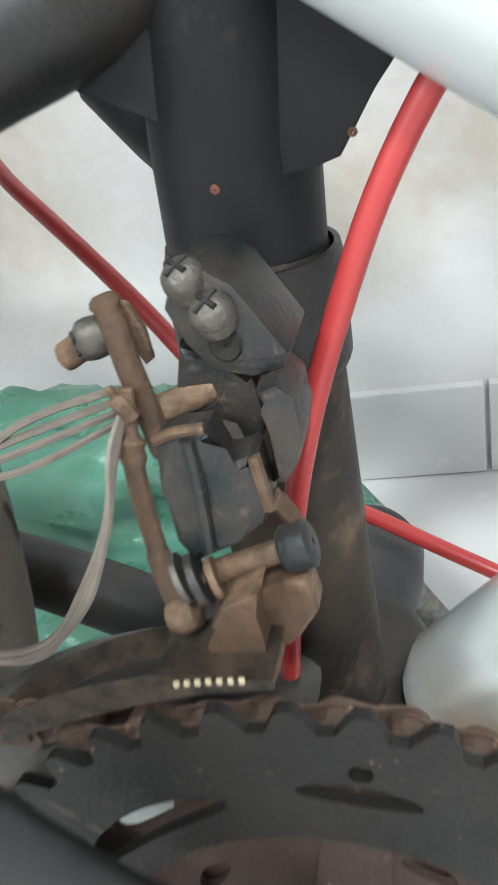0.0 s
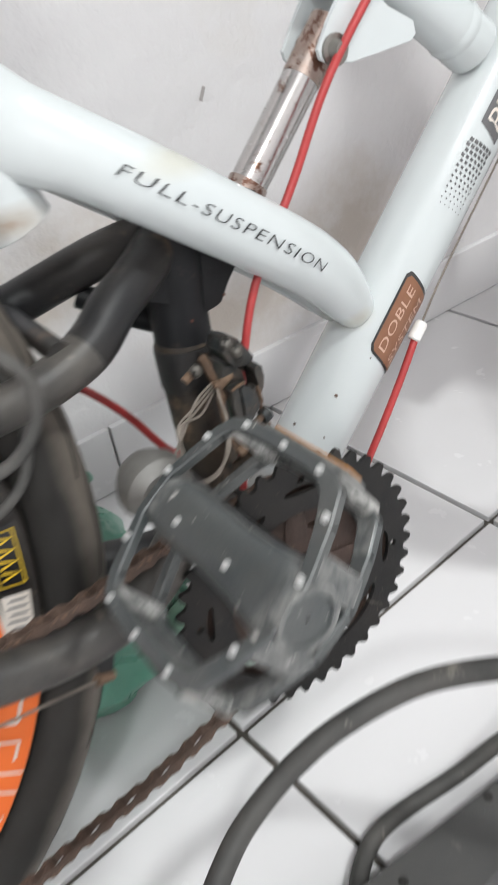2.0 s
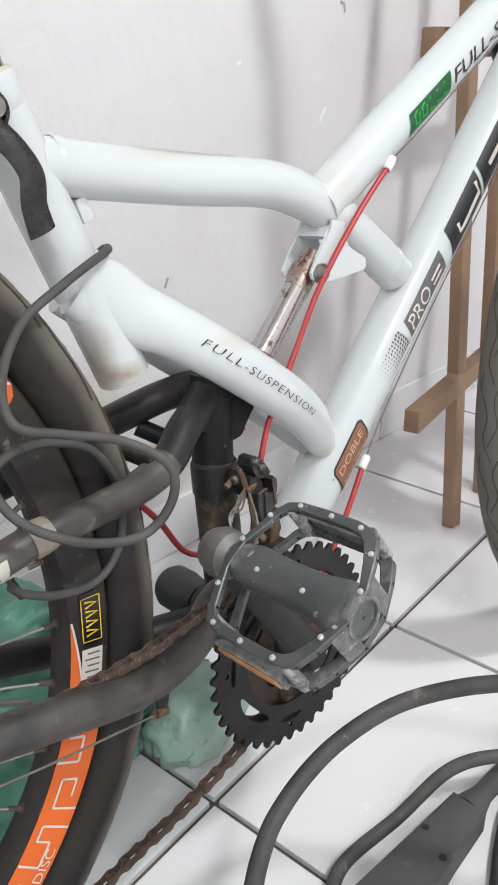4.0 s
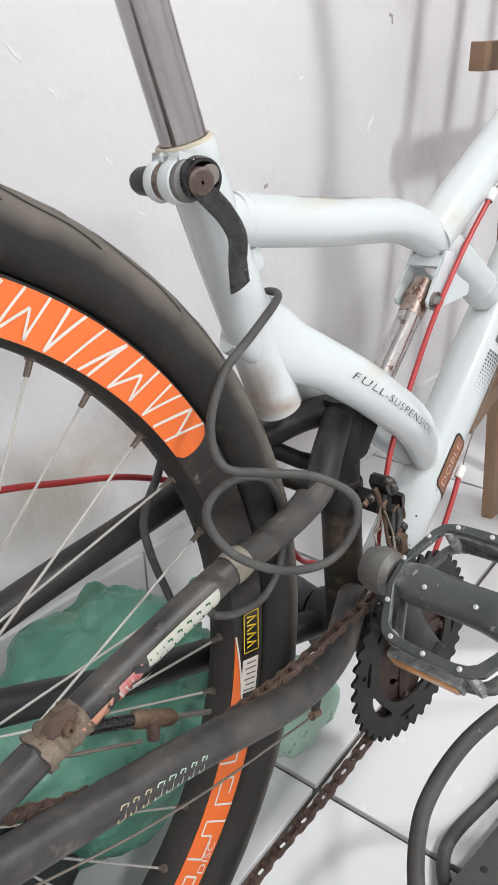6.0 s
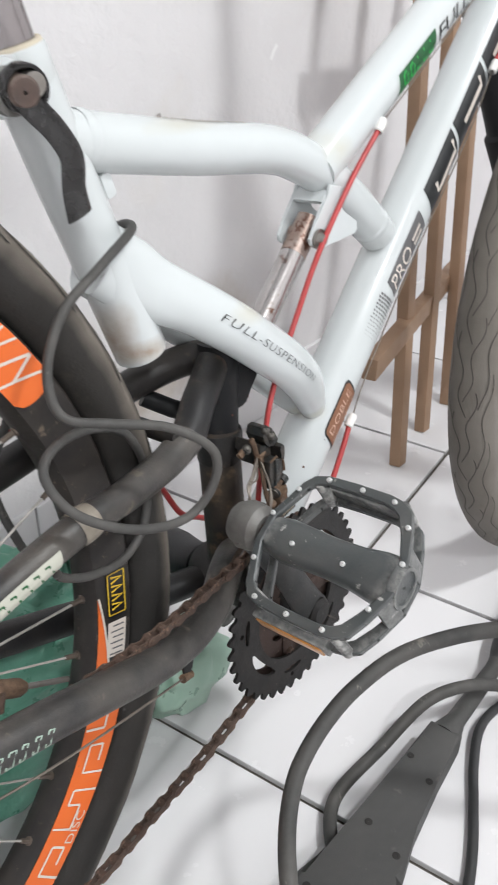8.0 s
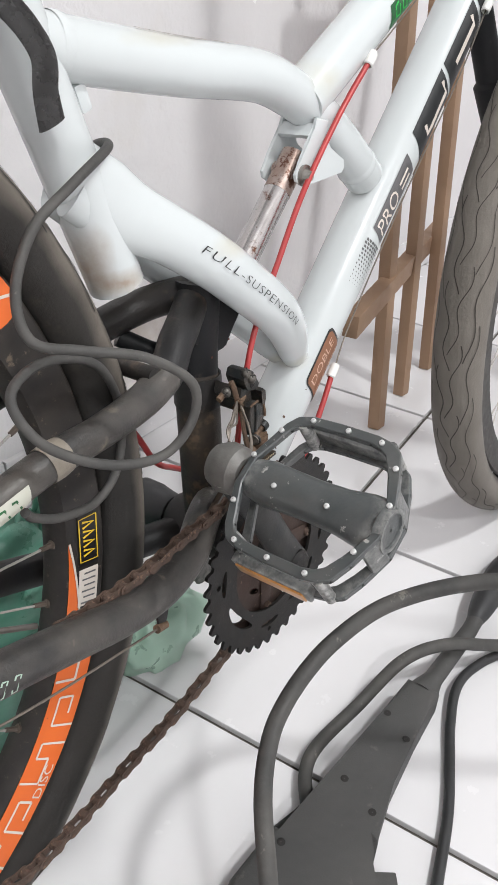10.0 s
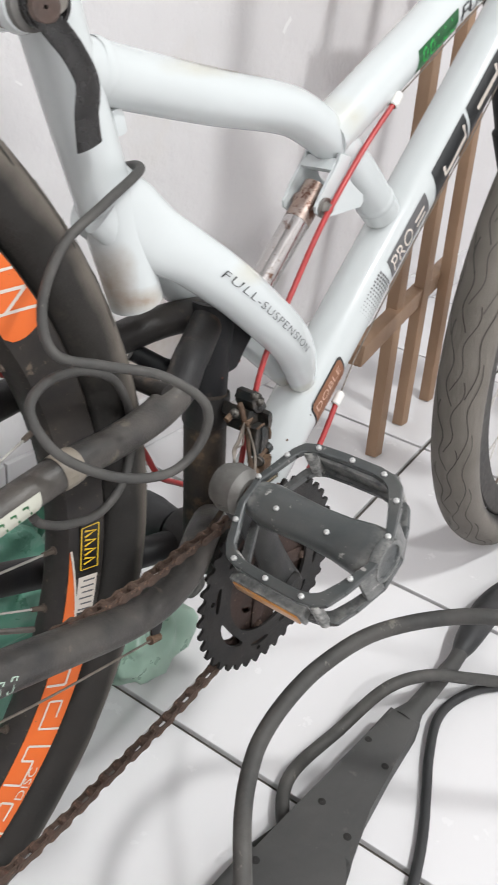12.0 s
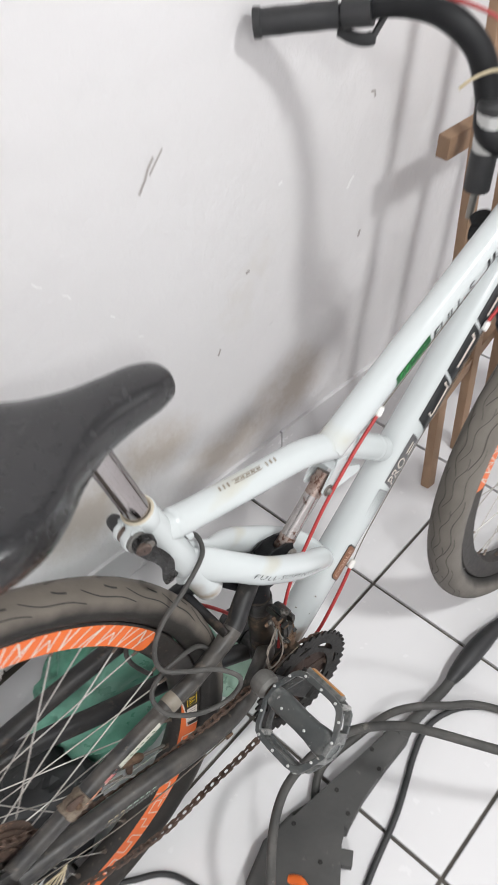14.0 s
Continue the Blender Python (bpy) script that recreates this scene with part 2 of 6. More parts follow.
GREYCHIP = mat("grey_wall_chip", (0.36, 0.33, 0.32), 0.9, second=(0.5, 0.47, 0.45), scale=200)


def stain(m, places, colour, strength, y=WALL_Y):
    """Old brown stains on a painted wall: ragged patches round (x, z, half width, half height)."""
    nt = m.node_tree
    b = nt.nodes["Principled BSDF"]
    link = b.inputs["Base Color"].links[0]
    last = link.from_socket
    coord = nt.nodes.new("ShaderNodeTexCoord")
    rag = nt.nodes.new("ShaderNodeTexNoise")
    rag.inputs["Scale"].default_value, rag.inputs["Detail"].default_value, rag.inputs["Roughness"].default_value = 14.0, 8.0, 0.7
    nt.links.new(coord.outputs["Object"], rag.inputs["Vector"])
    for x, z, w, h in places:
        at = nt.nodes.new("ShaderNodeMapping")
        at.vector_type = "TEXTURE"
        at.inputs["Location"].default_value, at.inputs["Scale"].default_value = (x, y, z), (w, 1.0, h)
        ball = nt.nodes.new("ShaderNodeTexGradient")
        ball.gradient_type = "SPHERICAL"
        nt.links.new(coord.outputs["Object"], at.inputs["Vector"])
        nt.links.new(at.outputs["Vector"], ball.inputs["Vector"])
        prod = nt.nodes.new("ShaderNodeMath")
        prod.operation = "MULTIPLY"
        nt.links.new(ball.outputs["Fac"], prod.inputs[0])
        nt.links.new(rag.outputs["Fac"], prod.inputs[1])
        r = nt.nodes.new("ShaderNodeMapRange")
        r.inputs["From Min"].default_value, r.inputs["From Max"].default_value, r.inputs["To Max"].default_value = 0.12, 0.42, strength
        nt.links.new(prod.outputs["Value"], r.inputs["Value"])
        mx = nt.nodes.new("ShaderNodeMix")
        mx.data_type = "RGBA"
        mx.inputs["B"].default_value = (*colour, 1)
        nt.links.new(r.outputs["Result"], mx.inputs["Factor"])
        nt.links.new(last, mx.inputs["A"])
        last = mx.outputs["Result"]
    nt.links.new(last, b.inputs["Base Color"])


def dust_ring(m, c, middle, depth, dust):
    """A copy of a rubber with road dust on its tread: from and to are heights above the tyre's middle, in parts of its depth."""
    lo, hi, first, second = dust
    m = m.copy()
    m.name = "dusty_tread_rubber"
    nt = m.node_tree
    b = nt.nodes["Principled BSDF"]
    last = b.inputs["Base Color"].links[0].from_socket
    coord = nt.nodes.new("ShaderNodeTexCoord")
    flat = nt.nodes.new("ShaderNodeVectorMath")
    flat.operation = "MULTIPLY_ADD"
    flat.inputs[1].default_value, flat.inputs[2].default_value = (1, 0, 1), (-c[0], 0, -c[2])
    nt.links.new(coord.outputs["Object"], flat.inputs[0])
    size = nt.nodes.new("ShaderNodeVectorMath")
    size.operation = "LENGTH"
    nt.links.new(flat.outputs["Vector"], size.inputs[0])
    rag = nt.nodes.new("ShaderNodeTexNoise")
    rag.inputs["Scale"].default_value, rag.inputs["Detail"].default_value = 30.0, 6.0
    nt.links.new(coord.outputs["Object"], rag.inputs["Vector"])
    wave = nt.nodes.new("ShaderNodeMath")
    wave.operation = "MULTIPLY_ADD"
    wave.inputs[1].default_value = depth * 0.5
    nt.links.new(rag.outputs["Fac"], wave.inputs[0])
    nt.links.new(size.outputs["Value"], wave.inputs[2])
    r = nt.nodes.new("ShaderNodeMapRange")
    r.inputs["From Min"].default_value, r.inputs["From Max"].default_value = middle + depth * (lo + 0.25), middle + depth * (hi + 0.25)
    nt.links.new(wave.outputs["Value"], r.inputs["Value"])
    cloud = nt.nodes.new("ShaderNodeMix")
    cloud.data_type = "RGBA"
    cloud.inputs["A"].default_value, cloud.inputs["B"].default_value = (*first, 1), (*second, 1)
    nt.links.new(rag.outputs["Fac"], cloud.inputs["Factor"])
    mx = nt.nodes.new("ShaderNodeMix")
    mx.data_type = "RGBA"
    nt.links.new(r.outputs["Result"], mx.inputs["Factor"])
    nt.links.new(last, mx.inputs["A"])
    nt.links.new(cloud.outputs["Result"], mx.inputs["B"])
    nt.links.new(mx.outputs["Result"], b.inputs["Base Color"])
    return m


stain(WALLPAINT, [(0.00, 0.26, 0.16, 0.10), (0.18, 0.14, 0.20, 0.10), (0.34, 0.19, 0.14, 0.13), (-0.14, 0.22, 0.14, 0.12), (-0.34, 0.28, 0.16, 0.2)], (0.50, 0.42, 0.34), 0.65)
stain(WHITE, [(-0.192, 0.452, 0.022, 0.040), (-0.172, 0.442, 0.030, 0.014), (-0.055, 0.232, 0.030, 0.022)], (0.30, 0.205, 0.125), 0.75, 0.0)
stain(WHITE, [(-0.085, 0.452, 0.050, 0.014), (0.045, 0.536, 0.030, 0.022), (-0.10, 0.574, 0.080, 0.010), (0.010, 0.325, 0.020, 0.012)], (0.52, 0.48, 0.36), 0.45, 0.0)
CEILING = mat("ceiling_paint", (0.8, 0.8, 0.8), 0.8)


# ---- mesh helpers ----
def part(name, bm, material, parent=None, label="", smooth=True):
    me = bpy.data.meshes.new(name)
    bmesh.ops.recalc_face_normals(bm, faces=bm.faces)
    bm.to_mesh(me)
    bm.free()
    if smooth:
        me.shade_smooth()
        me.set_sharp_from_angle(angle=radians(38))
    me.materials.append(material)
    ob = new(name, me)
    ob.parent = parent
    if label:
        tagged(ob, label)
    return ob


def thing(name, label, category, group="", m=None):
    ob = new(name)
    ob.empty_display_size = 0.05
    if m is not None:
        ob.matrix_basis = m
    return tagged(ob, label, category, group)


def spline(points, n=8, closed=False):
    """Catmull-Rom through the points, n steps a stretch."""
    P = [Vector(p) for p in points]
    if len(P) < 3:
        return P
    out, k = [], len(P)
    for i in range(k if closed else k - 1):
        g = (lambda j: P[j % k]) if closed else (lambda j: P[max(0, min(k - 1, j))])
        a, b, c, d = g(i - 1), g(i), g(i + 1), g(i + 2)
        for s in range(n):
            t = s / n
            out.append(0.5 * (2 * b + (c - a) * t + (2 * a - 5 * b + 4 * c - d) * t * t + (3 * b - a - 3 * c + d) * t * t * t))
    if not closed:
        out.append(P[-1])
    return out


def sweep(bm, points, radius, seg=14, closed=False, flat=1.0, up=None, caps=True):
    """A round (or, with flat, oval) rod along the points; radius is one number or one for each point."""
    P = [Vector(p) for p in points]
    k = len(P)
    rad = radius if isinstance(radius, (list, tuple)) else [radius] * k
    flats = flat if isinstance(flat, (list, tuple)) else [flat] * k
    prev, rings = None, []
    for i in range(k):
        a = P[(i - 1) % k] if closed or i else P[0]
        b = P[(i + 1) % k] if closed or i < k - 1 else P[-1]
        t = (b - a).normalized()
        if prev is None:
            ref = Vector(up) if up else (Vector((0, 0, 1)) if abs(t.z) < 0.9 else Vector((1, 0, 0)))
        else:
            ref = Vector(up) if up else prev
        x = (ref - t * ref.dot(t)).normalized()
        y = t.cross(x)
        prev = x
        rings.append([bm.verts.new(P[i] + rad[i] * (math.cos(q) * x + flats[i] * math.sin(q) * y)) for q in (2 * math.pi * s / seg for s in range(seg))])
    for i in range(k if closed else k - 1):
        A, B = rings[i], rings[(i + 1) % k]
        for s in range(seg):
            bm.faces.new((A[s], A[(s + 1) % seg], B[(s + 1) % seg], B[s]))
    if caps and not closed:
        bm.faces.new(rings[0])
        bm.faces.new(rings[-1])
    return bm


def rod(points, radius, seg=14, **kw):
    return sweep(bmesh.new(), points, radius, seg, **kw)


def box(bm, centre, size, m=None, bevel=0.0):
    r = bmesh.ops.create_cube(bm, size=1.0)
    vs = r["verts"]
    bmesh.ops.scale(bm, vec=Vector(size), verts=vs)
    if bevel:
        es = list({e for v in vs for e in v.link_edges})
        g = bmesh.ops.bevel(bm, geom=es, offset=bevel, segments=2, affect="EDGES", profile=0.6)
        vs = list({v for f in g["faces"] for v in f.verts} | {v for v in vs if v.is_valid})
    if m is not None:
        bmesh.ops.transform(bm, matrix=m, verts=vs)
    bmesh.ops.translate(bm, vec=Vector(centre), verts=vs)
    return bm


def lathe(bm, profile, centre, axis, seg=32, arc=None):
    """Turns (along the axis, radius) pairs round the axis through centre."""
    a = Vector(axis).normalized()
    x = a.orthogonal().normalized()
    y = a.cross(x)
    c = Vector(centre)
    rings = []
    for h, r in profile:
        rings.append([bm.verts.new(c + a * h + max(r, 1e-5) * (math.cos(q) * x + math.sin(q) * y)) for q in (2 * math.pi * s / seg for s in range(seg))])
    for A, B in zip(rings, rings[1:]):
        for s in range(seg):
            bm.faces.new((A[s], A[(s + 1) % seg], B[(s + 1) % seg], B[s]))
    bmesh.ops.remove_doubles(bm, verts=[v for r in rings for v in r], dist=2e-5)
    return bm


def prism(bm, outline, y0, y1, bevel=0.0):
    """An outline in the x-z plane, given depth from y0 to y1."""
    lo = [bm.verts.new((p[0], y0, p[1])) for p in outline]
    hi = [bm.verts.new((p[0], y1, p[1])) for p in outline]
    k = len(lo)
    fs = [bm.faces.new(lo), bm.faces.new(hi)]
    for i in range(k):
        fs.append(bm.faces.new((lo[i], lo[(i + 1) % k], hi[(i + 1) % k], hi[i])))
    if bevel:
        es = list({e for f in fs[:2] for e in f.edges})
        bmesh.ops.bevel(bm, geom=es, offset=bevel, segments=2, affect="EDGES", profile=0.6)
    return bm


# ---- room ----
def slab(name, size, centre, material, label, category):
    ob = part(name, box(bmesh.new(), centre, size), material, smooth=False)
    return tagged(ob, label, category, kind="structure")


def build_room():
    cx, cy = (ROOM_X0 + ROOM_X1) / 2, (ROOM_Y0 + WALL_Y) / 2
    lx, ly = ROOM_X1 - ROOM_X0, WALL_Y - ROOM_Y0
    global wall_north
    wall_north = slab("wall_north", (lx + 0.3, 0.15, ROOM_H), (cx, WALL_Y + 0.075, ROOM_H / 2), WALLPAINT, "white painted plaster wall with chips and grime", "wall")
    for i in range(-6, 7):
        x = -0.024 + 0.33 * (i + 0.5)
        t = part("baseboard", box(bmesh.new(), (x, WALL_Y - 0.003, 0.041), (0.327, 0.008, 0.08), None, 0.0015), TILE, smooth=False)
        tagged(t, "white glazed skirting tile with a grimy top edge", "baseboard", "skirting tiles", "structure")
    # unseen walls and ceiling, added to close the room and bounce the lamplight
    slab("wall_south", (lx + 0.3, 0.15, ROOM_H), (cx, ROOM_Y0 - 0.075, ROOM_H / 2), WALLPAINT, "unseen plain white wall added to bounce light", "wall")
    slab("wall_east", (0.15, ly, ROOM_H), (ROOM_X1 + 0.075, cy, ROOM_H / 2), WALLPAINT, "unseen plain white wall added to bounce light", "wall")
    slab("wall_west", (0.15, ly, ROOM_H), (ROOM_X0 - 0.075, cy, ROOM_H / 2), WALLPAINT, "unseen plain white wall added to bounce light", "wall")
    slab("ceiling", (lx + 0.3, ly + 0.3, 0.1), (cx, cy, ROOM_H + 0.05), CEILING, "unseen plain white ceiling added to bounce light", "ceiling")
    # both hang out of view; the second only lifts the dark parts
    for x, y, z, power in LAMPS:
        li = bpy.data.lights.new("bulb", "AREA")
        li.shape, li.size, li.energy, li.color = "DISK", 0.26, power, (0.975, 0.985, 0.99)
        lamp = thing("ceiling_lamp", "round white ceiling lamp out of view, key or added fill", "lamp")
        ob = new("bulb", li)
        ob.location = (x, y, z)
        ob.parent = lamp
        part("lamp_base", lathe(bmesh.new(), [(0.0, 0.001), (0.0, 0.09), (0.09, 0.10), (0.098, 0.0)], (x, y, z + 0.005), (0, 0, 1)), FERRULE, lamp)


build_room()


# ---- bicycle ----
BX = Vector((1, -0.05, 0))
BN = Vector((0.05, 1, -0.1)).normalized()
BX = (BX - BN * BX.dot(BN)).normalized()
BZ = BX.cross(BN)
BIKE = Matrix.Translation((0, -0.0156, 0)) @ Matrix((BX, BN, BZ)).transposed().to_4x4()
bicycle = thing("bicycle", "white full-suspension mountain bicycle with black rear triangle leaning on the wall", "bicycle", m=BIKE)


def polar_plate(c, y, thick, radii, n, open_at, tooth=None):
    """A flat disc in the x-z plane with openings: cells of a polar grid; tooth(angle) gives the outermost radius."""
    bm = bmesh.new()
    verts = {}

    def radius_at(j, a):
        return radii[j](math.degrees(a)) if callable(radii[j]) else radii[j]

    def v(i, j, s):
        i %= n
        key = (i, j, s)
        if key not in verts:
            a = 2 * math.pi * i / n
            r = tooth(a) if tooth and j == len(radii) - 1 else radius_at(j, a)
            verts[key] = bm.verts.new((c[0] + r * math.cos(a), y + s * thick / 2, c[2] + r * math.sin(a)))
        return verts[key]

    def solid(i, j):
        a = 2 * math.pi * ((i % n) + 0.5) / n
        return 0 <= j < len(radii) - 1 and not open_at(math.degrees(a), j)

    for i in range(n):
        for j in range(len(radii) - 1):
            if not solid(i, j):
                continue
            for s in (-1, 1):
                bm.faces.new((v(i, j, s), v(i + 1, j, s), v(i + 1, j + 1, s), v(i, j + 1, s)))
            if not solid(i, j - 1):
                bm.faces.new((v(i, j, -1), v(i + 1, j, -1), v(i + 1, j, 1), v(i, j, 1)))
            if not solid(i, j + 1):
                bm.faces.new((v(i, j + 1, -1), v(i + 1, j + 1, -1), v(i + 1, j + 1, 1), v(i, j + 1, 1)))
            if not solid(i - 1, j):
                bm.faces.new((v(i, j, -1), v(i, j + 1, -1), v(i, j + 1, 1), v(i, j, 1)))
            if not solid(i + 1, j):
                bm.faces.new((v(i + 1, j, -1), v(i + 1, j + 1, -1), v(i + 1, j + 1, 1), v(i + 1, j, 1)))
    return bm


def text_mesh(body, size, spread=1.0, slant=0.0, weight=0.0):
    """The triangles of a line of built-in lettering, in its own plane."""
    cu = bpy.data.curves.new("lettering", "FONT")
    cu.body, cu.size, cu.shear, cu.space_character, cu.resolution_u = body, size, slant, spread, 3
    cu.offset = weight
    ob = new("lettering", cu)
    bpy.context.view_layer.update()
    me = ob.evaluated_get(bpy.context.evaluated_depsgraph_get()).to_mesh()
    vs = [Vector(p.co) for p in me.vertices]
    fs = [tuple(p.vertices) for p in me.polygons]
    ob.to_mesh_clear()
    bpy.data.objects.remove(ob)
    return vs, fs


def on_surface(vs, fs, place, cut=0.006):
    bm = bmesh.new()
    vv = [bm.verts.new((p.x, p.y, 0)) for p in vs]
    for f in fs:
        try:
            bm.faces.new([vv[i] for i in f])
        except ValueError:
            pass
    for p in bm.verts:
        p.co = place(p.co.x, p.co.y)
    return bm


def quads(rows):
    """Sheet through rows of points (x, y)."""
    vs, fs, w = [], [], len(rows[0])
    for r in rows:
        vs += [Vector((p[0], p[1], 0)) for p in r]
    for i in range(len(rows) - 1):
        for j in range(w - 1):
            a = i * w + j
            fs.append((a, a + 1, a + w + 1, a + w))
    return vs, fs


def para(s0, s1, h0, h1, skew=0.0, n=6, m=5):
    """A slanted patch from s0 to s1 along and h0 to h1 across."""
    return quads([[(s0 + (s1 - s0) * i / n + skew * j / m, h0 + (h1 - h0) * j / m) for i in range(n + 1)] for j in range(m + 1)])


def rounded(s0, s1, h0, h1, skew, r, n=12, m=14):
    """A slanted patch with rounded corners."""
    rows = []
    for j in range(m + 1):
        h = h0 + (h1 - h0) * j / m
        e = min(h - h0, h1 - h)
        cut = r - math.sqrt(max(0.0, r * r - (r - e) ** 2)) if e < r else 0.0
        rows.append([(s0 + cut + (s1 - s0 - 2 * cut) * i / n + skew * j / m, h) for i in range(n + 1)])
    return quads(rows)


def stroke(pts, w):
    """A flat line of width w through points (x, y)."""
    P = [Vector((p[0], p[1])) for p in pts]
    rows = [[], []]
    for i, p in enumerate(P):
        d = (P[min(i + 1, len(P) - 1)] - P[max(i - 1, 0)]).normalized()
        nrm = Vector((-d.y, d.x)) * w / 2
        rows[0].append(p + nrm)
        rows[1].append(p - nrm)
    return quads(rows)


def join(*sets):
    vs, fs = [], []
    for v, f in sets:
        k = len(vs)
        vs += v
        fs += [tuple(i + k for i in q) for q in f]
    return vs, fs


def tube_place(p0, p1, r, lift=0.0004):
    """Maps (along, height round the near side) onto a straight tube."""
    a, b = Vector(p0), Vector(p1)
    t = (b - a).normalized()
    up = Vector((-t.z, 0, t.x))

    def place(s, h):
        q = h / r
        return a + t * s + (r + lift) * (math.sin(q) * up + math.cos(q) * Vector((0, -1, 0)))

    return place


def along(points, up=(0, 0, 1), r=0.0122, lift=0.0006):
    """Maps (length along, height round the near side) onto a bent rod."""
    acc = [0.0]
    for a, b in zip(points, points[1:]):
        acc.append(acc[-1] + (b - a).length)

    def place(s, h):
        i = max(j for j in range(len(acc) - 1) if acc[j] <= s or j == 0)
        p = points[i].lerp(points[i + 1], (s - acc[i]) / (acc[i + 1] - acc[i]))
        t = (points[i + 1] - points[i]).normalized()
        u = (Vector(up) - t * t.dot(Vector(up))).normalized()
        n = t.cross(u)
        if n.y > 0:
            n = -n
        q = h / r
        return p + (r + lift) * (math.sin(q) * u + math.cos(q) * n)

    return place, acc


# --- wheels ---
def torus_place(c, R, r, lift=0.0005):
    def place(a, q):
        rr = R + (r + lift) * math.cos(q)
        return Vector((c[0] + rr * math.cos(a), c[1] + 1.1 * (r + lift) * math.sin(q), c[2] + rr * math.sin(a)))

    return place


def wheel(name, c, radius, parent, m=None, dust=(0.0, 0.55, (0.095, 0.082, 0.069), (0.175, 0.152, 0.128)), nspokes=36, phase=0.0, ro=0.2955, ri=0.262, wavy=False):
    w = part(name, lathe(bmesh.new(), [(-0.05, 0.005), (-0.05, 0.009), (-0.034, 0.009), (-0.032, 0.026), (-0.027, 0.026), (-0.025, 0.014), (0.025, 0.014), (0.027, 0.026), (0.032, 0.026), (0.034, 0.009), (0.05, 0.009), (0.05, 0.005)], c, (0, 1, 0), 24), STEEL, parent, "black spoked mountain bike wheel")
    if m is not None:
        w.matrix_basis = m
    tr = (radius - ro) / 2 + 0.0008
    R = radius - tr
    prof = []
    for i in range(25):
        q = radians(-150 + 300 * i / 24)
        prof.append((1.1 * tr * math.sin(q), R + tr * math.cos(q)))
    part("tyre", lathe(bmesh.new(), prof + [prof[0]], c, (0, 1, 0), 120), dust_ring(RUBBER, c, R, tr, dust), w, "black tyre with a dusty brown-grey tread")
    place = torus_place(c, R, tr, 0.0004)
    rnd = random.Random(5)
    sets = []
    k = 26 if wavy else 34
    for i in range(k):
        a0 = 2 * math.pi * i / k
        for s in (-1, 1):
            j = rnd.uniform(-0.01, 0.01)
            if wavy:
                # cuts that wander along the tread in a double bend
                for lane, span in ((1.02, 0.34), (0.42, 0.26)):
                    pts = [(a0 + j + 0.06 * (lane < 1) + span * f + 0.03 * s, s * (lane - 0.38 * f + 0.13 * math.sin(f * 10.5))) for f in (g / 16 for g in range(17))]
                    sets.append(stroke([(a * R, q * tr) for a, q in pts], rnd.uniform(0.0006, 0.0011)))
                continue
            # a long cut from the shoulder towards the middle, then a short one beside it
            pts = [(a0 + j + 0.21 * f + 0.01 * s, s * (1.02 - 0.62 * f ** 1.6 - 0.10 * math.sin(f * 6.3))) for f in (g / 10 for g in range(11))]
            sets.append(stroke([(a * R, q * tr) for a, q in pts], rnd.uniform(0.0010, 0.0016)))
            sets.append(stroke([((a0 + 0.055 + 0.045 * f) * R, s * tr * (0.42 - 0.16 * f + 0.05 * math.sin(3 * f))) for f in (0, 0.25, 0.5, 0.75, 1)], 0.0019))
    vs, fs = join(*sets)
    g = part("tread_groove", on_surface(vs, fs, lambda x, y: place(x / R, y / tr)), DUSTGROOVE if wavy else GROOVE, w)
    tagged(g, kind="stuff")
    part("rim", lathe(bmesh.new(), [(-0.0125, ro), (-0.014, ro - 0.002), (-0.0125, ri + 0.004), (-0.006, ri), (0.006, ri), (0.0125, ri + 0.004), (0.014, ro - 0.002), (0.0125, ro), (0.008, ro - 0.008), (-0.008, ro - 0.008), (-0.0125, ro)], c, (0, 1, 0), 120), RIMBLACK, w)
    C = Vector(c)
    for i in range(nspokes):
        a = 2 * math.pi * (i + 0.5) / nspokes + phase
        s = -1 if i % 2 else 1
        b = a + (0.95 if (i // 2) % 2 else -0.95)
        p1 = C + Vector((math.cos(a) * (ri + 0.002), s * 0.002, math.sin(a) * (ri + 0.002)))
        p0 = C + Vector((math.cos(b) * 0.024, s * 0.03, math.sin(b) * 0.024))
        d = (p0 - p1).normalized()
        sp = part("spoke", rod([p0, p1 + d * 0.012], 0.0009, 6), SPOKE, w)
        part("nipple", rod([p1, p1 + d * 0.003, p1 + d * 0.0035, p1 + d * 0.012], [0.0034, 0.0032, 0.0020, 0.0017], 8), NIPPLE, w)
    return w


def rim_place(c, ro=0.2955, ri=0.262, lift=0.0007):
    def place(a, f):
        r = ri + 0.004 + (ro - ri - 0.006) * f
        return Vector((c[0] + r * math.cos(a), c[1] - 0.0125 - 0.0015 * f - lift, c[2] + r * math.sin(a)))

    return place


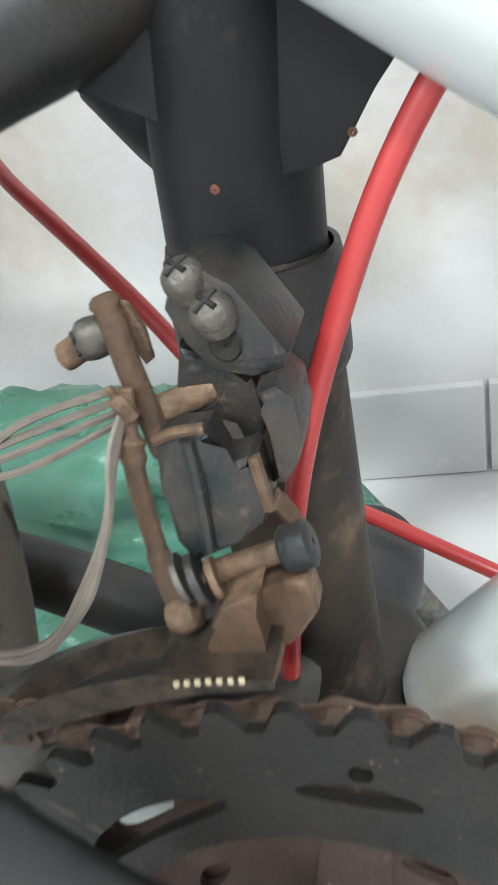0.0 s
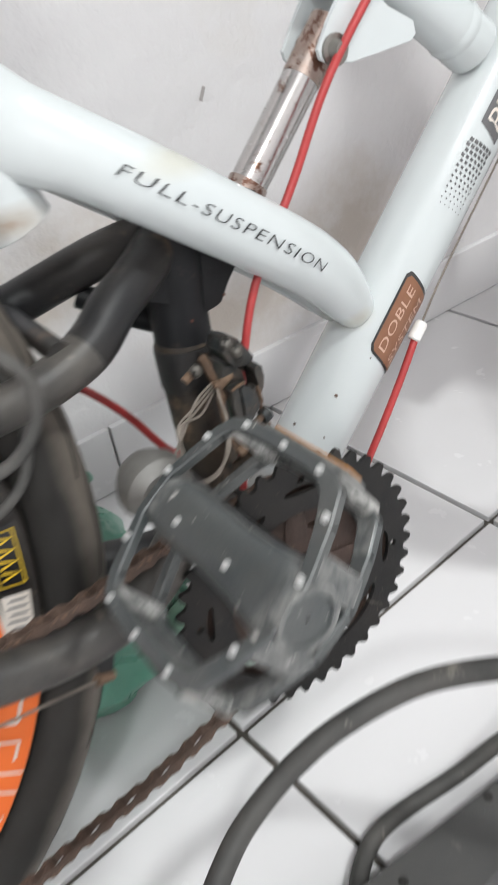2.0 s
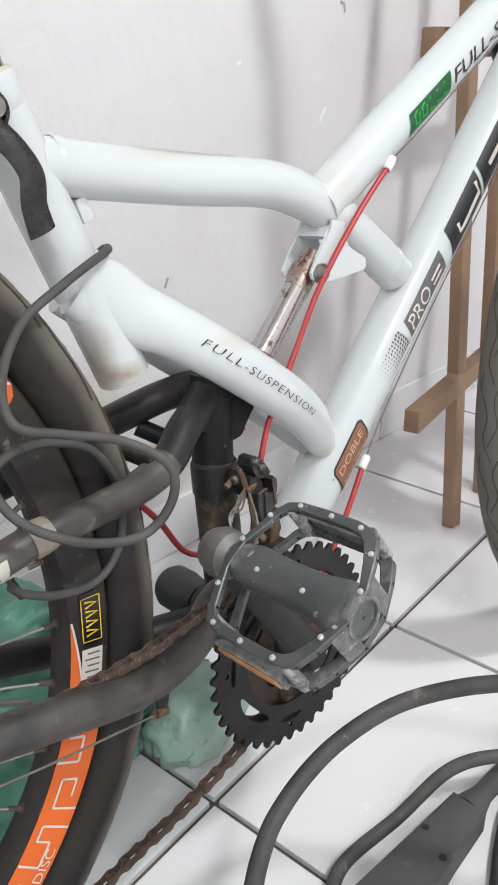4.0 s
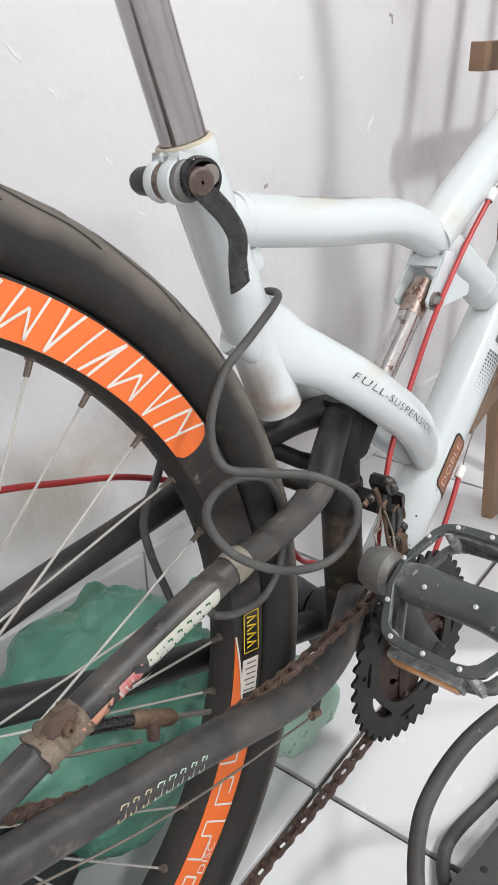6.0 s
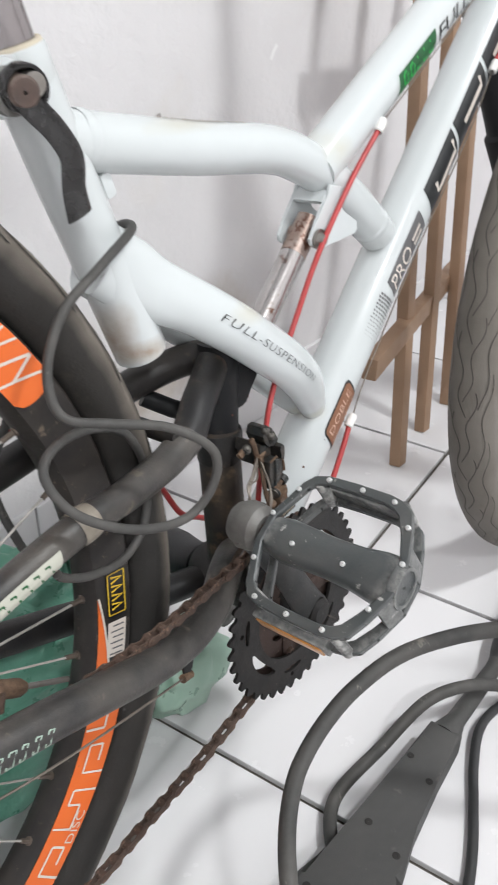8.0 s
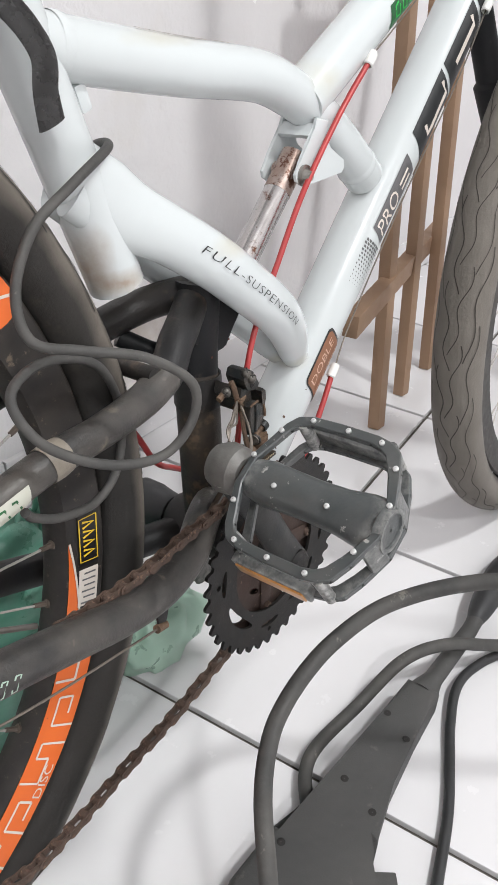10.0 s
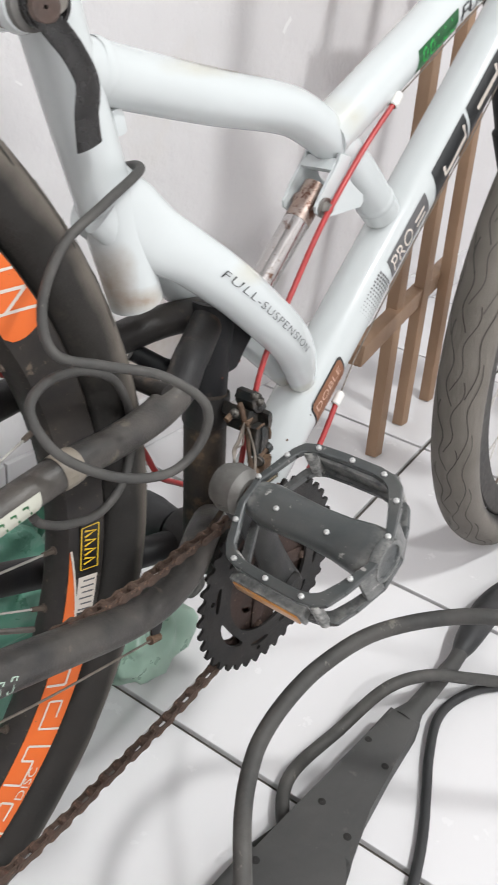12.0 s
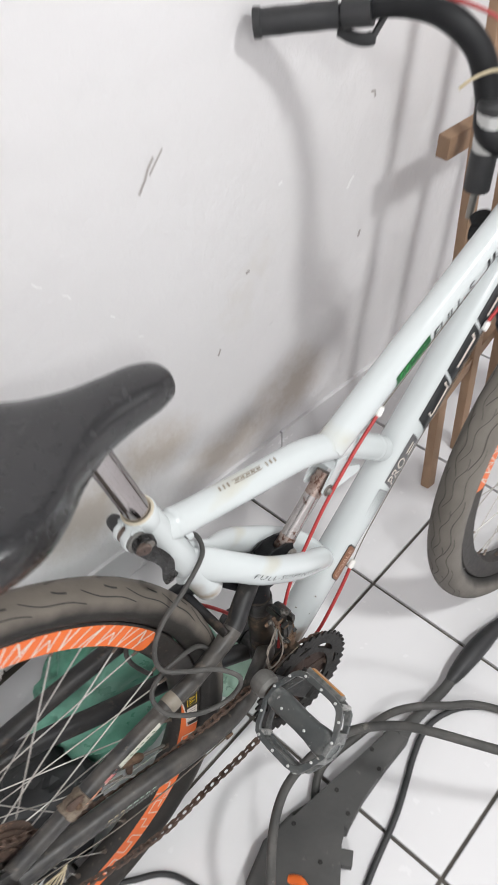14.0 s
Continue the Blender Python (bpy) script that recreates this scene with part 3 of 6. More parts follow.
def rim_sticker(w, c, a0, a1, seed, wedge=0.0, ro=0.2955, ri=0.262):
    """Orange arc on the near wall of a rim, with white zigzag lines; angles in degrees, f from 0 (inner edge) to 1."""
    a0, a1 = radians(a0), radians(a1)
    R = 0.275
    n = 64
    rows = []
    for j in range(9):
        f = j / 8
        bow = 0.030 * max(0.0, 1 - (2 * f - 1) ** 2) ** 0.5
        lo, hi = a0 - bow, a1 + bow * (wedge == 0) + wedge * max(0.0, 1 - f / 0.42)
        rows.append([((lo + (hi - lo) * i / n) * R, f) for i in range(n + 1)])
    vs, fs = quads(rows)
    place = rim_place(c, ro, ri)
    st = part("rim_sticker", on_surface(vs, fs, lambda x, y: place(x / R, y)), ORANGE, w, "orange rim sticker with white zigzag lines")
    rnd = random.Random(seed)
    sets = []
    h = 0.0275
    if wedge:
        # square hooked outlines
        shapes = [[(0.0, 0.98), (0.0, 0.30), (0.075, 0.30), (0.075, 0.72), (0.030, 0.72)], [(0.0, 0.02), (0.0, 0.62), (0.065, 0.62), (0.065, 0.22), (0.105, 0.22), (0.105, 0.98)], [(0.0, 0.98), (0.0, 0.45), (0.05, 0.45), (0.05, 0.02)]]
        steps = [0.115, 0.150, 0.085]
    else:
        # long slanted strokes that meet in sharp points, with a broken bolt between them
        shapes = [[(0.052, 0.0), (0.0, 1.0)], [(0.054, 0.03), (0.0, 0.97), (-0.014, 0.30)], [(0.0, 1.0), (0.054, 0.03), (0.0375, 0.98)], [(0.052, 1.0), (0.088, 0.03), (0.031, 0.68), (0.022, 0.08), (0.0, 1.0)], [(0.075, 0.0), (0.0, 0.97), (0.048, 0.0)]]
        steps = [0.045, 0.040, 0.075, 0.090, 0.055]
    x = a0 + 0.005
    kind = 0
    while x < a1 - 0.05:
        p = [(min(x + q, a1 + 0.01), f) for q, f in shapes[kind % len(shapes)]]
        w_ = rnd.uniform(0.0016, 0.0021)
        for (xa, ya), (xb, yb) in zip(p, p[1:]):
            sets.append(stroke([((xa + (xb - xa) * i / 5) * R, (ya + (yb - ya) * i / 5) * h) for i in range(6)], w_))
        x += steps[kind % len(steps)] + rnd.uniform(0.0, 0.008)
        kind += 1 if rnd.random() < 0.8 else 2
    vs, fs = join(*sets)
    if wedge:
        sets.append(stroke([((a1 + wedge - wedge * i / 8) * R, (0.03 + 0.36 * i / 8) * h) for i in range(9)], 0.0016))
        sets.append(stroke([(a1 * R, 0.40 * h), (a1 * R, 0.98 * h)], 0.0016))
        vs, fs = join(*sets)
    place2 = rim_place(c, ro, ri, lift=0.0012)
    part("sticker_zigzag", on_surface(vs, fs, lambda x_, y_: place2(x_ / R, max(0.0, min(1.0, y_ / h)))), DECALWHITE, st)
    return st


REAR_C, REAR_R = (-0.511, -0.005, 0.318), 0.3370
rear_wheel = wheel("rear_wheel", REAR_C, REAR_R, bicycle, phase=radians(-1.5))
rim_sticker(rear_wheel, REAR_C, 28.5, 108, 3)
rim_sticker(rear_wheel, REAR_C, -92, -18, 8, wedge=0.21)


def rim_label():
    place = rim_place(REAR_C, lift=0.0009)
    R = 0.275
    lab = part("rim_label", on_surface(*para(radians(-10.3) * R, radians(-2.3) * R, 0.30, 0.86), lambda x, y: place(x / R, y)), LABELBLACK, rear_wheel, "black rim label with yellow border")
    place3 = rim_place(REAR_C, lift=0.0013)
    s0, s1 = radians(-9.6) * R, radians(-3.0) * R
    h = 0.0215
    lines = [stroke([(s0, 0.33 * h), (s1, 0.33 * h)], 0.0007), stroke([(s0, 0.83 * h), (s1, 0.83 * h)], 0.0007), stroke([(s0, 0.33 * h), (s0, 0.83 * h)], 0.0007), stroke([(s1, 0.33 * h), (s1, 0.83 * h)], 0.0007)]
    for i in range(4):
        x = s0 + 0.004 + i * 0.0068
        lines.append(stroke([(x, 0.42 * h), (x + 0.0026, 0.74 * h), (x + 0.0045, 0.42 * h)], 0.0016))
    part("label_mark", on_surface(*join(*lines), lambda x, y: place3(x / R, y / h)), YELLOW, lab)
    part("white_label", on_surface(*para(radians(-16.5) * R, radians(-10.8) * R, 0.30, 0.86), lambda x, y: place(x / R, y)), DECALWHITE, rear_wheel, "small white rim label")
    bars = [stroke([(radians(-16 + 0.9 * i) * R, (0.38 + 0.06 * (i % 2)) * h), (radians(-16 + 0.9 * i) * R, 0.78 * h)], 0.0012) for i in range(6)]
    part("label_mark", on_surface(*join(*bars), lambda x, y: place3(x / R, y / h)), DECALGREY, lab)


rim_label()


def rim_capitals():
    place = rim_place(REAR_C, lift=0.0013)
    R = 0.275
    vs, fs = text_mesh("DISC", 0.010, 1.0, 0.0)
    a, b = min(v.x for v in vs), max(v.x for v in vs)
    vs = [Vector(((radians(-45.5) + (v.x - a) / (b - a) * 0.085) * R, 0.90 - v.y / 0.0275, 0)) for v in vs]
    part("rim_lettering", on_surface(vs, fs, lambda x, y: place(x / R, y)), DECALWHITE, rear_wheel, "white capitals on the orange sticker")


rim_capitals()

# --- main frame ---
DOWN0, DOWN1 = Vector((-0.052, 0, 0.225)), Vector((0.45, 0, 0.735))
TOP0, TOP1 = Vector((0.05, 0, 0.53)), Vector((0.43, 0, 0.741))
ARM = [(-0.192, -0.0065, 0.506), (-0.172, -0.0080, 0.4905), (-0.155, -0.0115, 0.4770), (-0.134, -0.0205, 0.4625), (-0.107, -0.031, 0.4412), (-0.078, -0.032, 0.4183), (-0.050, -0.0305, 0.3963), (-0.026, -0.025, 0.3768), (-0.006, -0.018, 0.3575), (0.008, -0.012, 0.340), (0.018, -0.007, 0.326)]
ARM_H = [0.0230, 0.0240, 0.0212, 0.0190, 0.0185, 0.0186, 0.0186, 0.0186, 0.0182, 0.0162, 0.0125]
ARM_W = [0.0100, 0.0103, 0.0108, 0.0128, 0.0142, 0.0142, 0.0142, 0.0140, 0.0135, 0.0125, 0.0110]
ARM_UP = (0.66, 0, 0.75)


def weld_bead(p, axis, r, width=0.004):
    """A rounded collar of weld round a joint."""
    return lathe(bmesh.new(), [(-width, r), (-width * 0.5, r + 0.0004), (0, r + 0.0007), (width * 0.5, r + 0.0004), (width, r)], p, axis, 28)


def lerp_list(values, f):
    i = min(int(f), len(values) - 2)
    return values[i] + (values[i + 1] - values[i]) * (f - i)


def build_frame():
    bm = bmesh.new()
    sweep(bm, [(-0.2242, 0, 0.618), (-0.2045, 0, 0.555), (-0.1648, 0, 0.437)], 0.0178, 32, caps=False)
    sweep(bm, [(-0.1648, 0, 0.437), (-0.2, 0, 0.542)], 0.0158, 28, caps=False)
    lathe(bm, [(0, 0.0158), (0.0004, 0.0162), (0.0004, 0.0174), (0, 0.0178)], (-0.1648, 0, 0.437), (0.0395, 0, -0.118), 32)
    sweep(bm, spline([(-0.205, 0, 0.5745), (-0.10, 0, 0.556), (-0.02, 0, 0.5445), (0.02, 0, 0.531), (0.055, 0, 0.512), (0.09, 0, 0.487), (0.132, 0, 0.452)]), 0.0172, 22)
    sweep(bm, [TOP0 - Vector((0.015, 0, 0.0083)), TOP1], 0.0195, 24)
    sweep(bm, [DOWN0 - Vector((0.0105, 0, 0.0107)), DOWN0 - Vector((0.0055, 0, 0.0056)), DOWN1], [0.0205, 0.0238, 0.0238], 28)
    sweep(bm, [(0.405, 0, 0.80), (0.468, 0, 0.65)], 0.022, 24)
    for s in (1, -1):
        pts = spline([(p[0], s * p[1], p[2]) for p in ARM])
        rad = [lerp_list(ARM_H, i / 8) for i in range(len(pts))]
        sweep(bm, pts, rad, 28, flat=[lerp_list(ARM_W, i / 8) / r for i, r in enumerate(rad)], up=ARM_UP)
    ob = part("frame", bm, WHITE, bicycle, "white painted steel tubes with rust stains and chips")
    part("weld", weld_bead((-0.191, 0, 0.5725), (1, 0, -0.17), 0.0172), WHITE, ob)
    part("weld", weld_bead((0.118, 0, 0.464), (0.77, 0, -0.64), 0.0172), WHITE, ob)
    part("cable_guide", box(bmesh.new(), (-0.1775, 0, 0.546), (0.009, 0.012, 0.016), Matrix.Rotation(radians(-16), 4, "Y"), 0.003), WHITE, ob)
    # clevis that holds the top of the shock
    outline = [(0.034, 0.512), (0.0315, 0.5045), (0.015, 0.487), (0.0065, 0.4755), (0.0075, 0.4705), (0.0130, 0.4672), (0.0285, 0.4652), (0.048, 0.4662), (0.0700, 0.4668), (0.0735, 0.4700), (0.0725, 0.4765), (0.0555, 0.4865), (0.0515, 0.4890), (0.0500, 0.4945), (0.0460, 0.5000), (0.050, 0.508)]
    for y in (-0.0168, 0.0140):
        part("shock_bracket", prism(bmesh.new(), outline, y, y + 0.0028, 0.0007), WHITE, ob, smooth=False)
    back = [(0.0262, 0.5002), (0.034, 0.508), (0.037, 0.5055), (0.0290, 0.4975)]
    part("bracket_web", prism(bmesh.new(), back, -0.0142, 0.0142), WHITE, ob, smooth=False)
    part("bracket_bolt", lathe(bmesh.new(), [(-0.006, 0.001), (-0.006, 0.0036), (-0.0035, 0.0046), (-0.0015, 0.0056), (-0.0012, 0.0080), (0.0, 0.0080), (0.003, 0.0074)], (0.0165, -0.0178, 0.4735), (0, 1, 0), 20), STEEL, ob, "dull steel bolt with washer")
    # small chips in the paint that show dark metal
    for x, z, r in ((-0.0515, 0.2607, 0.0014), (-0.0437, 0.2745, 0.0010), (-0.0145, 0.2840, 0.0011), (0.012, 0.300, 0.0006), (-0.030, 0.262, 0.0007)):
        dx, dz = x - DOWN0.x, z - DOWN0.z
        t = (DOWN1 - DOWN0).normalized()
        along_, up_ = dx * t.x + dz * t.z, -dx * t.z + dz * t.x
        at = tube_place(DOWN0, DOWN1, 0.0238, 0.0003)
        h = 0.0238 * math.asin(max(-0.97, min(0.97, up_ / 0.0238)))
        part("paint_chip", on_surface(*quads([[(along_ + r * a * (1 - 0.3 * abs(b)), h + r * b) for a in (-1, -0.3, 0.4, 1.1)] for b in (-1, -0.2, 0.5, 0.9)]), at), RUST, ob)
    return ob


frame_mesh = build_frame()


def arm_place():
    pts = spline(ARM, 12)
    acc = [0.0]
    for a, b in zip(pts, pts[1:]):
        acc.append(acc[-1] + (b - a).length)

    def place(s, h, lift=0.0011):
        i = max(j for j in range(len(acc) - 1) if acc[j] <= s or j == 0)
        f = (s - acc[i]) / (acc[i + 1] - acc[i])
        p = pts[i].lerp(pts[i + 1], f)
        t = (pts[i + 1] - pts[i]).normalized()
        x = (Vector((0.66, 0, 0.75)) - t * t.dot(Vector((0.66, 0, 0.75)))).normalized()
        y = t.cross(x)
        if y.y > 0:
            y = -y
        hh, ww = lerp_list(ARM_H, i / 12), lerp_list(ARM_W, i / 12)
        q = math.asin(max(-0.95, min(0.95, h / hh)))
        return p + x * (hh + lift) * math.sin(q) + y * (ww + lift) * math.cos(q)

    return place, acc


def frame_decals():
    place, acc = arm_place()
    vs, fs = text_mesh("FULL-SUSPENSION", 0.0082, 1.16, 0.25, -0.00010)
    x0, x1 = min(v.x for v in vs), max(v.x for v in vs)
    start, end = 0.0910, 0.2150
    vs = [Vector((start + (v.x - x0) / (x1 - x0) * (end - start), v.y - 0.0030, 0)) for v in vs]
    part("frame_lettering", on_surface(vs, fs, place), DECALBLACK, frame_mesh, "thin black capitals on white paint")
    d = tube_place(DOWN0, DOWN1, 0.0238)
    d2 = tube_place(DOWN0, DOWN1, 0.0238, 0.0008)
    st = part("brown_sticker", on_surface(*rounded(0.0935, 0.1485, -0.0195, 0.0110, 0.009, 0.004), d), DECALBLACK, frame_mesh, "brown sticker with black border and pale capitals")
    part("sticker_face", on_surface(*rounded(0.0955, 0.1465, -0.0182, 0.0097, 0.0083, 0.0033), d2), BROWNDECAL, st)
    d3 = tube_place(DOWN0, DOWN1, 0.0238, 0.0012)
    for body, h0, sz, s0, s1 in (("DOBLE", 0.0005, 0.0082, 0.1050, 0.1490), ("SYSTEM", -0.0105, 0.0074, 0.1015, 0.1455)):
        vs, fs = text_mesh(body, sz, 1.0, 0.15)
        a, b = min(v.x for v in vs), max(v.x for v in vs)
        vs = [Vector((s0 + (v.x - a) / (b - a) * (s1 - s0), h0 + v.y, 0)) for v in vs]
        part("sticker_lettering", on_surface(vs, fs, d3), PINKPRINT, st)
    # halftone patch, then the dark panel with small capitals, then three large dark panels with white strokes
    dots = []
    for i in range(13):
        for j in range(6):
            sz = 0.0012 * (0.25 + 0.75 * i / 12)
            s, h = 0.200 + i * 0.0034, 0.0125 - j * 0.0032 + 0.0008 * (i % 2)
            dots.append(para(s - sz, s + sz, h - sz, h + sz, 0.0006, 1, 1))
    tagged(part("halftone_dots", on_surface(*join(*dots), d), DECALGREY, frame_mesh), kind="stuff")
    panel = part("down_tube_panel", on_surface(*para(0.2465, 0.322, -0.004, 0.0125, 0.006, 12, 6), d), DECALGREY, frame_mesh, "dark grey panel with white capitals")
    vs, fs = text_mesh("PRO", 0.0165, 1.0, 0.2)
    a, b = min(v.x for v in vs), max(v.x for v in vs)
    vs = [Vector((0.253 + (v.x - a) / (b - a) * 0.040, -0.0015 + v.y, 0)) for v in vs]
    part("panel_lettering", on_surface(vs, fs, d2), DECALWHITE, panel)
    part("panel_mark", on_surface(*join(stroke([(0.299, 0.001), (0.316, 0.001)], 0.002), stroke([(0.300, 0.0055), (0.318, 0.0055)], 0.002)), d2), DECALWHITE, panel)
    for i, (s0, s1) in enumerate(((0.335, 0.402), (0.407, 0.476), (0.481, 0.55))):
        big = part("down_tube_panel", on_surface(*para(s0, s1, -0.008, 0.016, 0.012, 12, 10), d), DECALBLACK, frame_mesh, "large black panel with white stroke")
        c0 = s0 + 0.022
        shape = [(c0 + 0.004, 0.007), (c0 + 0.001, 0.0), (c0 + 0.010, -0.001), (c0 + 0.044, 0.0005), (c0 + 0.048, 0.010)] if i == 0 else [(c0, 0.004), (c0 + 0.042, 0.004), (c0 + 0.046, 0.011)]
        part("panel_stroke", on_surface(*stroke(shape, 0.0042), d2), DECALWHITE, big)
    t = tube_place(TOP0, TOP1, 0.0195)
    t2 = tube_place(TOP0, TOP1, 0.0195, 0.0008)
    g = part("green_sticker", on_surface(*para(0.090, 0.157, -0.0105, 0.0060, 0.006, 12, 7), t), GREENDECAL, frame_mesh, "dark green sticker with bright green shapes")
    shapes = []
    for i in range(5):
        s = 0.101 + i * 0.0115
        shapes.append(stroke([(s + 0.006, 0.0035), (s + 0.001, 0.0025), (s, -0.0055), (s + 0.006, -0.0065), (s + 0.0075, 0.001)] if i < 2 else [(s + 0.003, 0.0035), (s, -0.0065), (s + 0.006, -0.0065)], 0.0017))
    part("sticker_mark", on_surface(*join(*shapes), t2), GREENBRIGHT, g)
    vs, fs = text_mesh("FULL-S", 0.0185, 1.0, 0.2)
    a, b = min(v.x for v in vs), max(v.x for v in vs)
    vs = [Vector((0.165 + (v.x - a) / (b - a) * 0.083, -0.0075 + v.y * 0.9, 0)) for v in vs]
    part("tube_lettering", on_surface(vs, fs, t2), DECALBLACK, frame_mesh, "black slanted capitals on white paint")
    part("tube_mark", on_surface(*join(*[para(0.271 + 0.011 * i, 0.277 + 0.010 * i, -0.007, 0.005, 0.004, 2, 4) for i in range(3)]), t), DECALBLACK, frame_mesh)
    r, _ = along(spline([(-0.205, 0, 0.5745), (-0.10, 0, 0.556), (-0.02, 0, 0.5445), (0.02, 0, 0.531)]), r=0.0172, lift=0.0005)
    part("worn_print", on_surface(*join(*[para(0.072 + 0.006 * i, 0.0745 + 0.006 * i, 0.0215, 0.0275, 0.001, 1, 3) for i in range(3)], para(0.092, 0.134, 0.0215, 0.0225, 0, 8, 2), para(0.092, 0.134, 0.0265, 0.0275, 0, 8, 2), *[para(0.095 + 0.0078 * i, 0.1005 + 0.0078 * i, 0.0235, 0.0256, 0.001, 3, 2) for i in range(5)], *[para(0.140 + 0.006 * i, 0.1425 + 0.006 * i, 0.0215, 0.0275, 0.001, 1, 3) for i in range(3)]), r), PRINTBROWN, frame_mesh, "worn brown print")



frame_decals()

# --- seat post, clamp and saddle ---
POST0, POST1 = Vector((-0.2252, 0, 0.6180)), Vector((-0.2585, 0, 0.7485))
post = part("seat_post", rod([POST0 - (POST1 - POST0) * 0.25, POST1], 0.0142, 32), POSTCHROME, bicycle, "worn chrome seat post")
t = (POST1 - POST0).normalized()
BOLT = Vector((-0.2440, 0, 0.6025))
clamp = part("seat_clamp", lathe(bmesh.new(), [(-0.016, 0.0176), (-0.014, 0.0186), (0.001, 0.0189), (0.0030, 0.0184), (0.0042, 0.0168), (0.0040, 0.0150), (0.0020, 0.0145)], POST0, t, 40), WHITE, bicycle, "white seat clamp with black quick-release lever")
part("clamp_rim", lathe(bmesh.new(), [(0.0026, 0.0140), (0.0048, 0.0143), (0.0058, 0.0155), (0.0052, 0.0172), (0.0036, 0.0176)], POST0, t, 40), YELLOWED, clamp, "yellowed lip round the post")


def clamp_ear(y0, y1, r):
    """A rounded lug that runs back from the tube to the bolt."""
    ol = [(BOLT.x + r * math.cos(radians(q)), BOLT.z + r * math.sin(radians(q))) for q in range(92, 321, 12)]
    return prism(bmesh.new(), [(-0.218, 0.5930), (-0.2190, 0.6170), (-0.2345, 0.6195)] + ol, y0, y1, 0.0036)


part("clamp_ear", clamp_ear(-0.0165, -0.0062, 0.0130), WHITE, clamp)
part("clamp_ear", clamp_ear(-0.0005, 0.0070, 0.0124), WHITE, clamp)
# dark disc added between the ears for the shade inside the slit
part("clamp_spacer", lathe(bmesh.new(), [(-0.0064, 0.001), (-0.0064, 0.0108), (-0.0003, 0.0108), (-0.0003, 0.001)], BOLT, (0, 1, 0), 22), SCREWRUST, clamp, "dark brown disc that draws the shade in the clamp's gap")
part("clamp_bolt", rod([BOLT + Vector((0, -0.024, 0)), BOLT + Vector((0, 0.018, 0))], 0.0042, 12), RUST, clamp)
part("clamp_nut", lathe(bmesh.new(), [(0, 0.004), (0, 0.0082), (0.003, 0.0090), (0.015, 0.0082), (0.0185, 0.0066), (0.0195, 0.001)], BOLT + Vector((0, 0.0065, 0)), (0, 1, 0), 22), PLASTIC, clamp, "black end nut")
lever_pts = spline([(-0.2440, -0.0265, 0.6050), (-0.2392, -0.0295, 0.5950), (-0.2312, -0.0335, 0.5835), (-0.2262, -0.0370, 0.5700), (-0.2278, -0.0370, 0.5545), (-0.2232, -0.0325, 0.5395)], 8)
lever = part("quick_release_lever", rod(lever_pts, [0.0088 - 0.0012 * math.sin(i / 40 * 3.1) for i in range(len(lever_pts))], 16, flat=0.24, up=(1, 0, 0.25)), LEVERBLACK, clamp, "black flat curved quick-release lever")
head = part("lever_head", lathe(bmesh.new(), [(-0.0035, 0.0092), (-0.0045, 0.0100), (-0.0045, 0.0116), (-0.0030, 0.0122), (0.003, 0.0122), (0.005, 0.010), (0.005, 0.001)], (-0.2400, -0.0255, 0.6035), (0.25, 1, 0.1), 28), LEVERBLACK, clamp)
part("lever_pivot", lathe(bmesh.new(), [(-0.0062, 0.001), (-0.0062, 0.0066), (-0.0050, 0.0080), (0.004, 0.0080), (0.005, 0.001)], (-0.2425, -0.0260, 0.6025), (0.25, 1, 0.1), 24), SCREWRUST, head, "round rust-brown screw")
part("pivot_shim", lathe(bmesh.new(), [(-0.0048, 0.001), (-0.0048, 0.0060), (0.004, 0.0060)], (-0.2360, -0.0265, 0.6055), (0.25, 1, 0.1), 18), STEEL, head, "dull metal washer")
part("pivot_cup", lathe(bmesh.new(), [(0, 0.002), (0, 0.0118), (-0.004, 0.0118), (-0.0055, 0.0095), (-0.0055, 0.001)], BOLT + Vector((0.001, -0.0160, 0)), (0, 1, 0), 24), WORNBOSS, clamp)


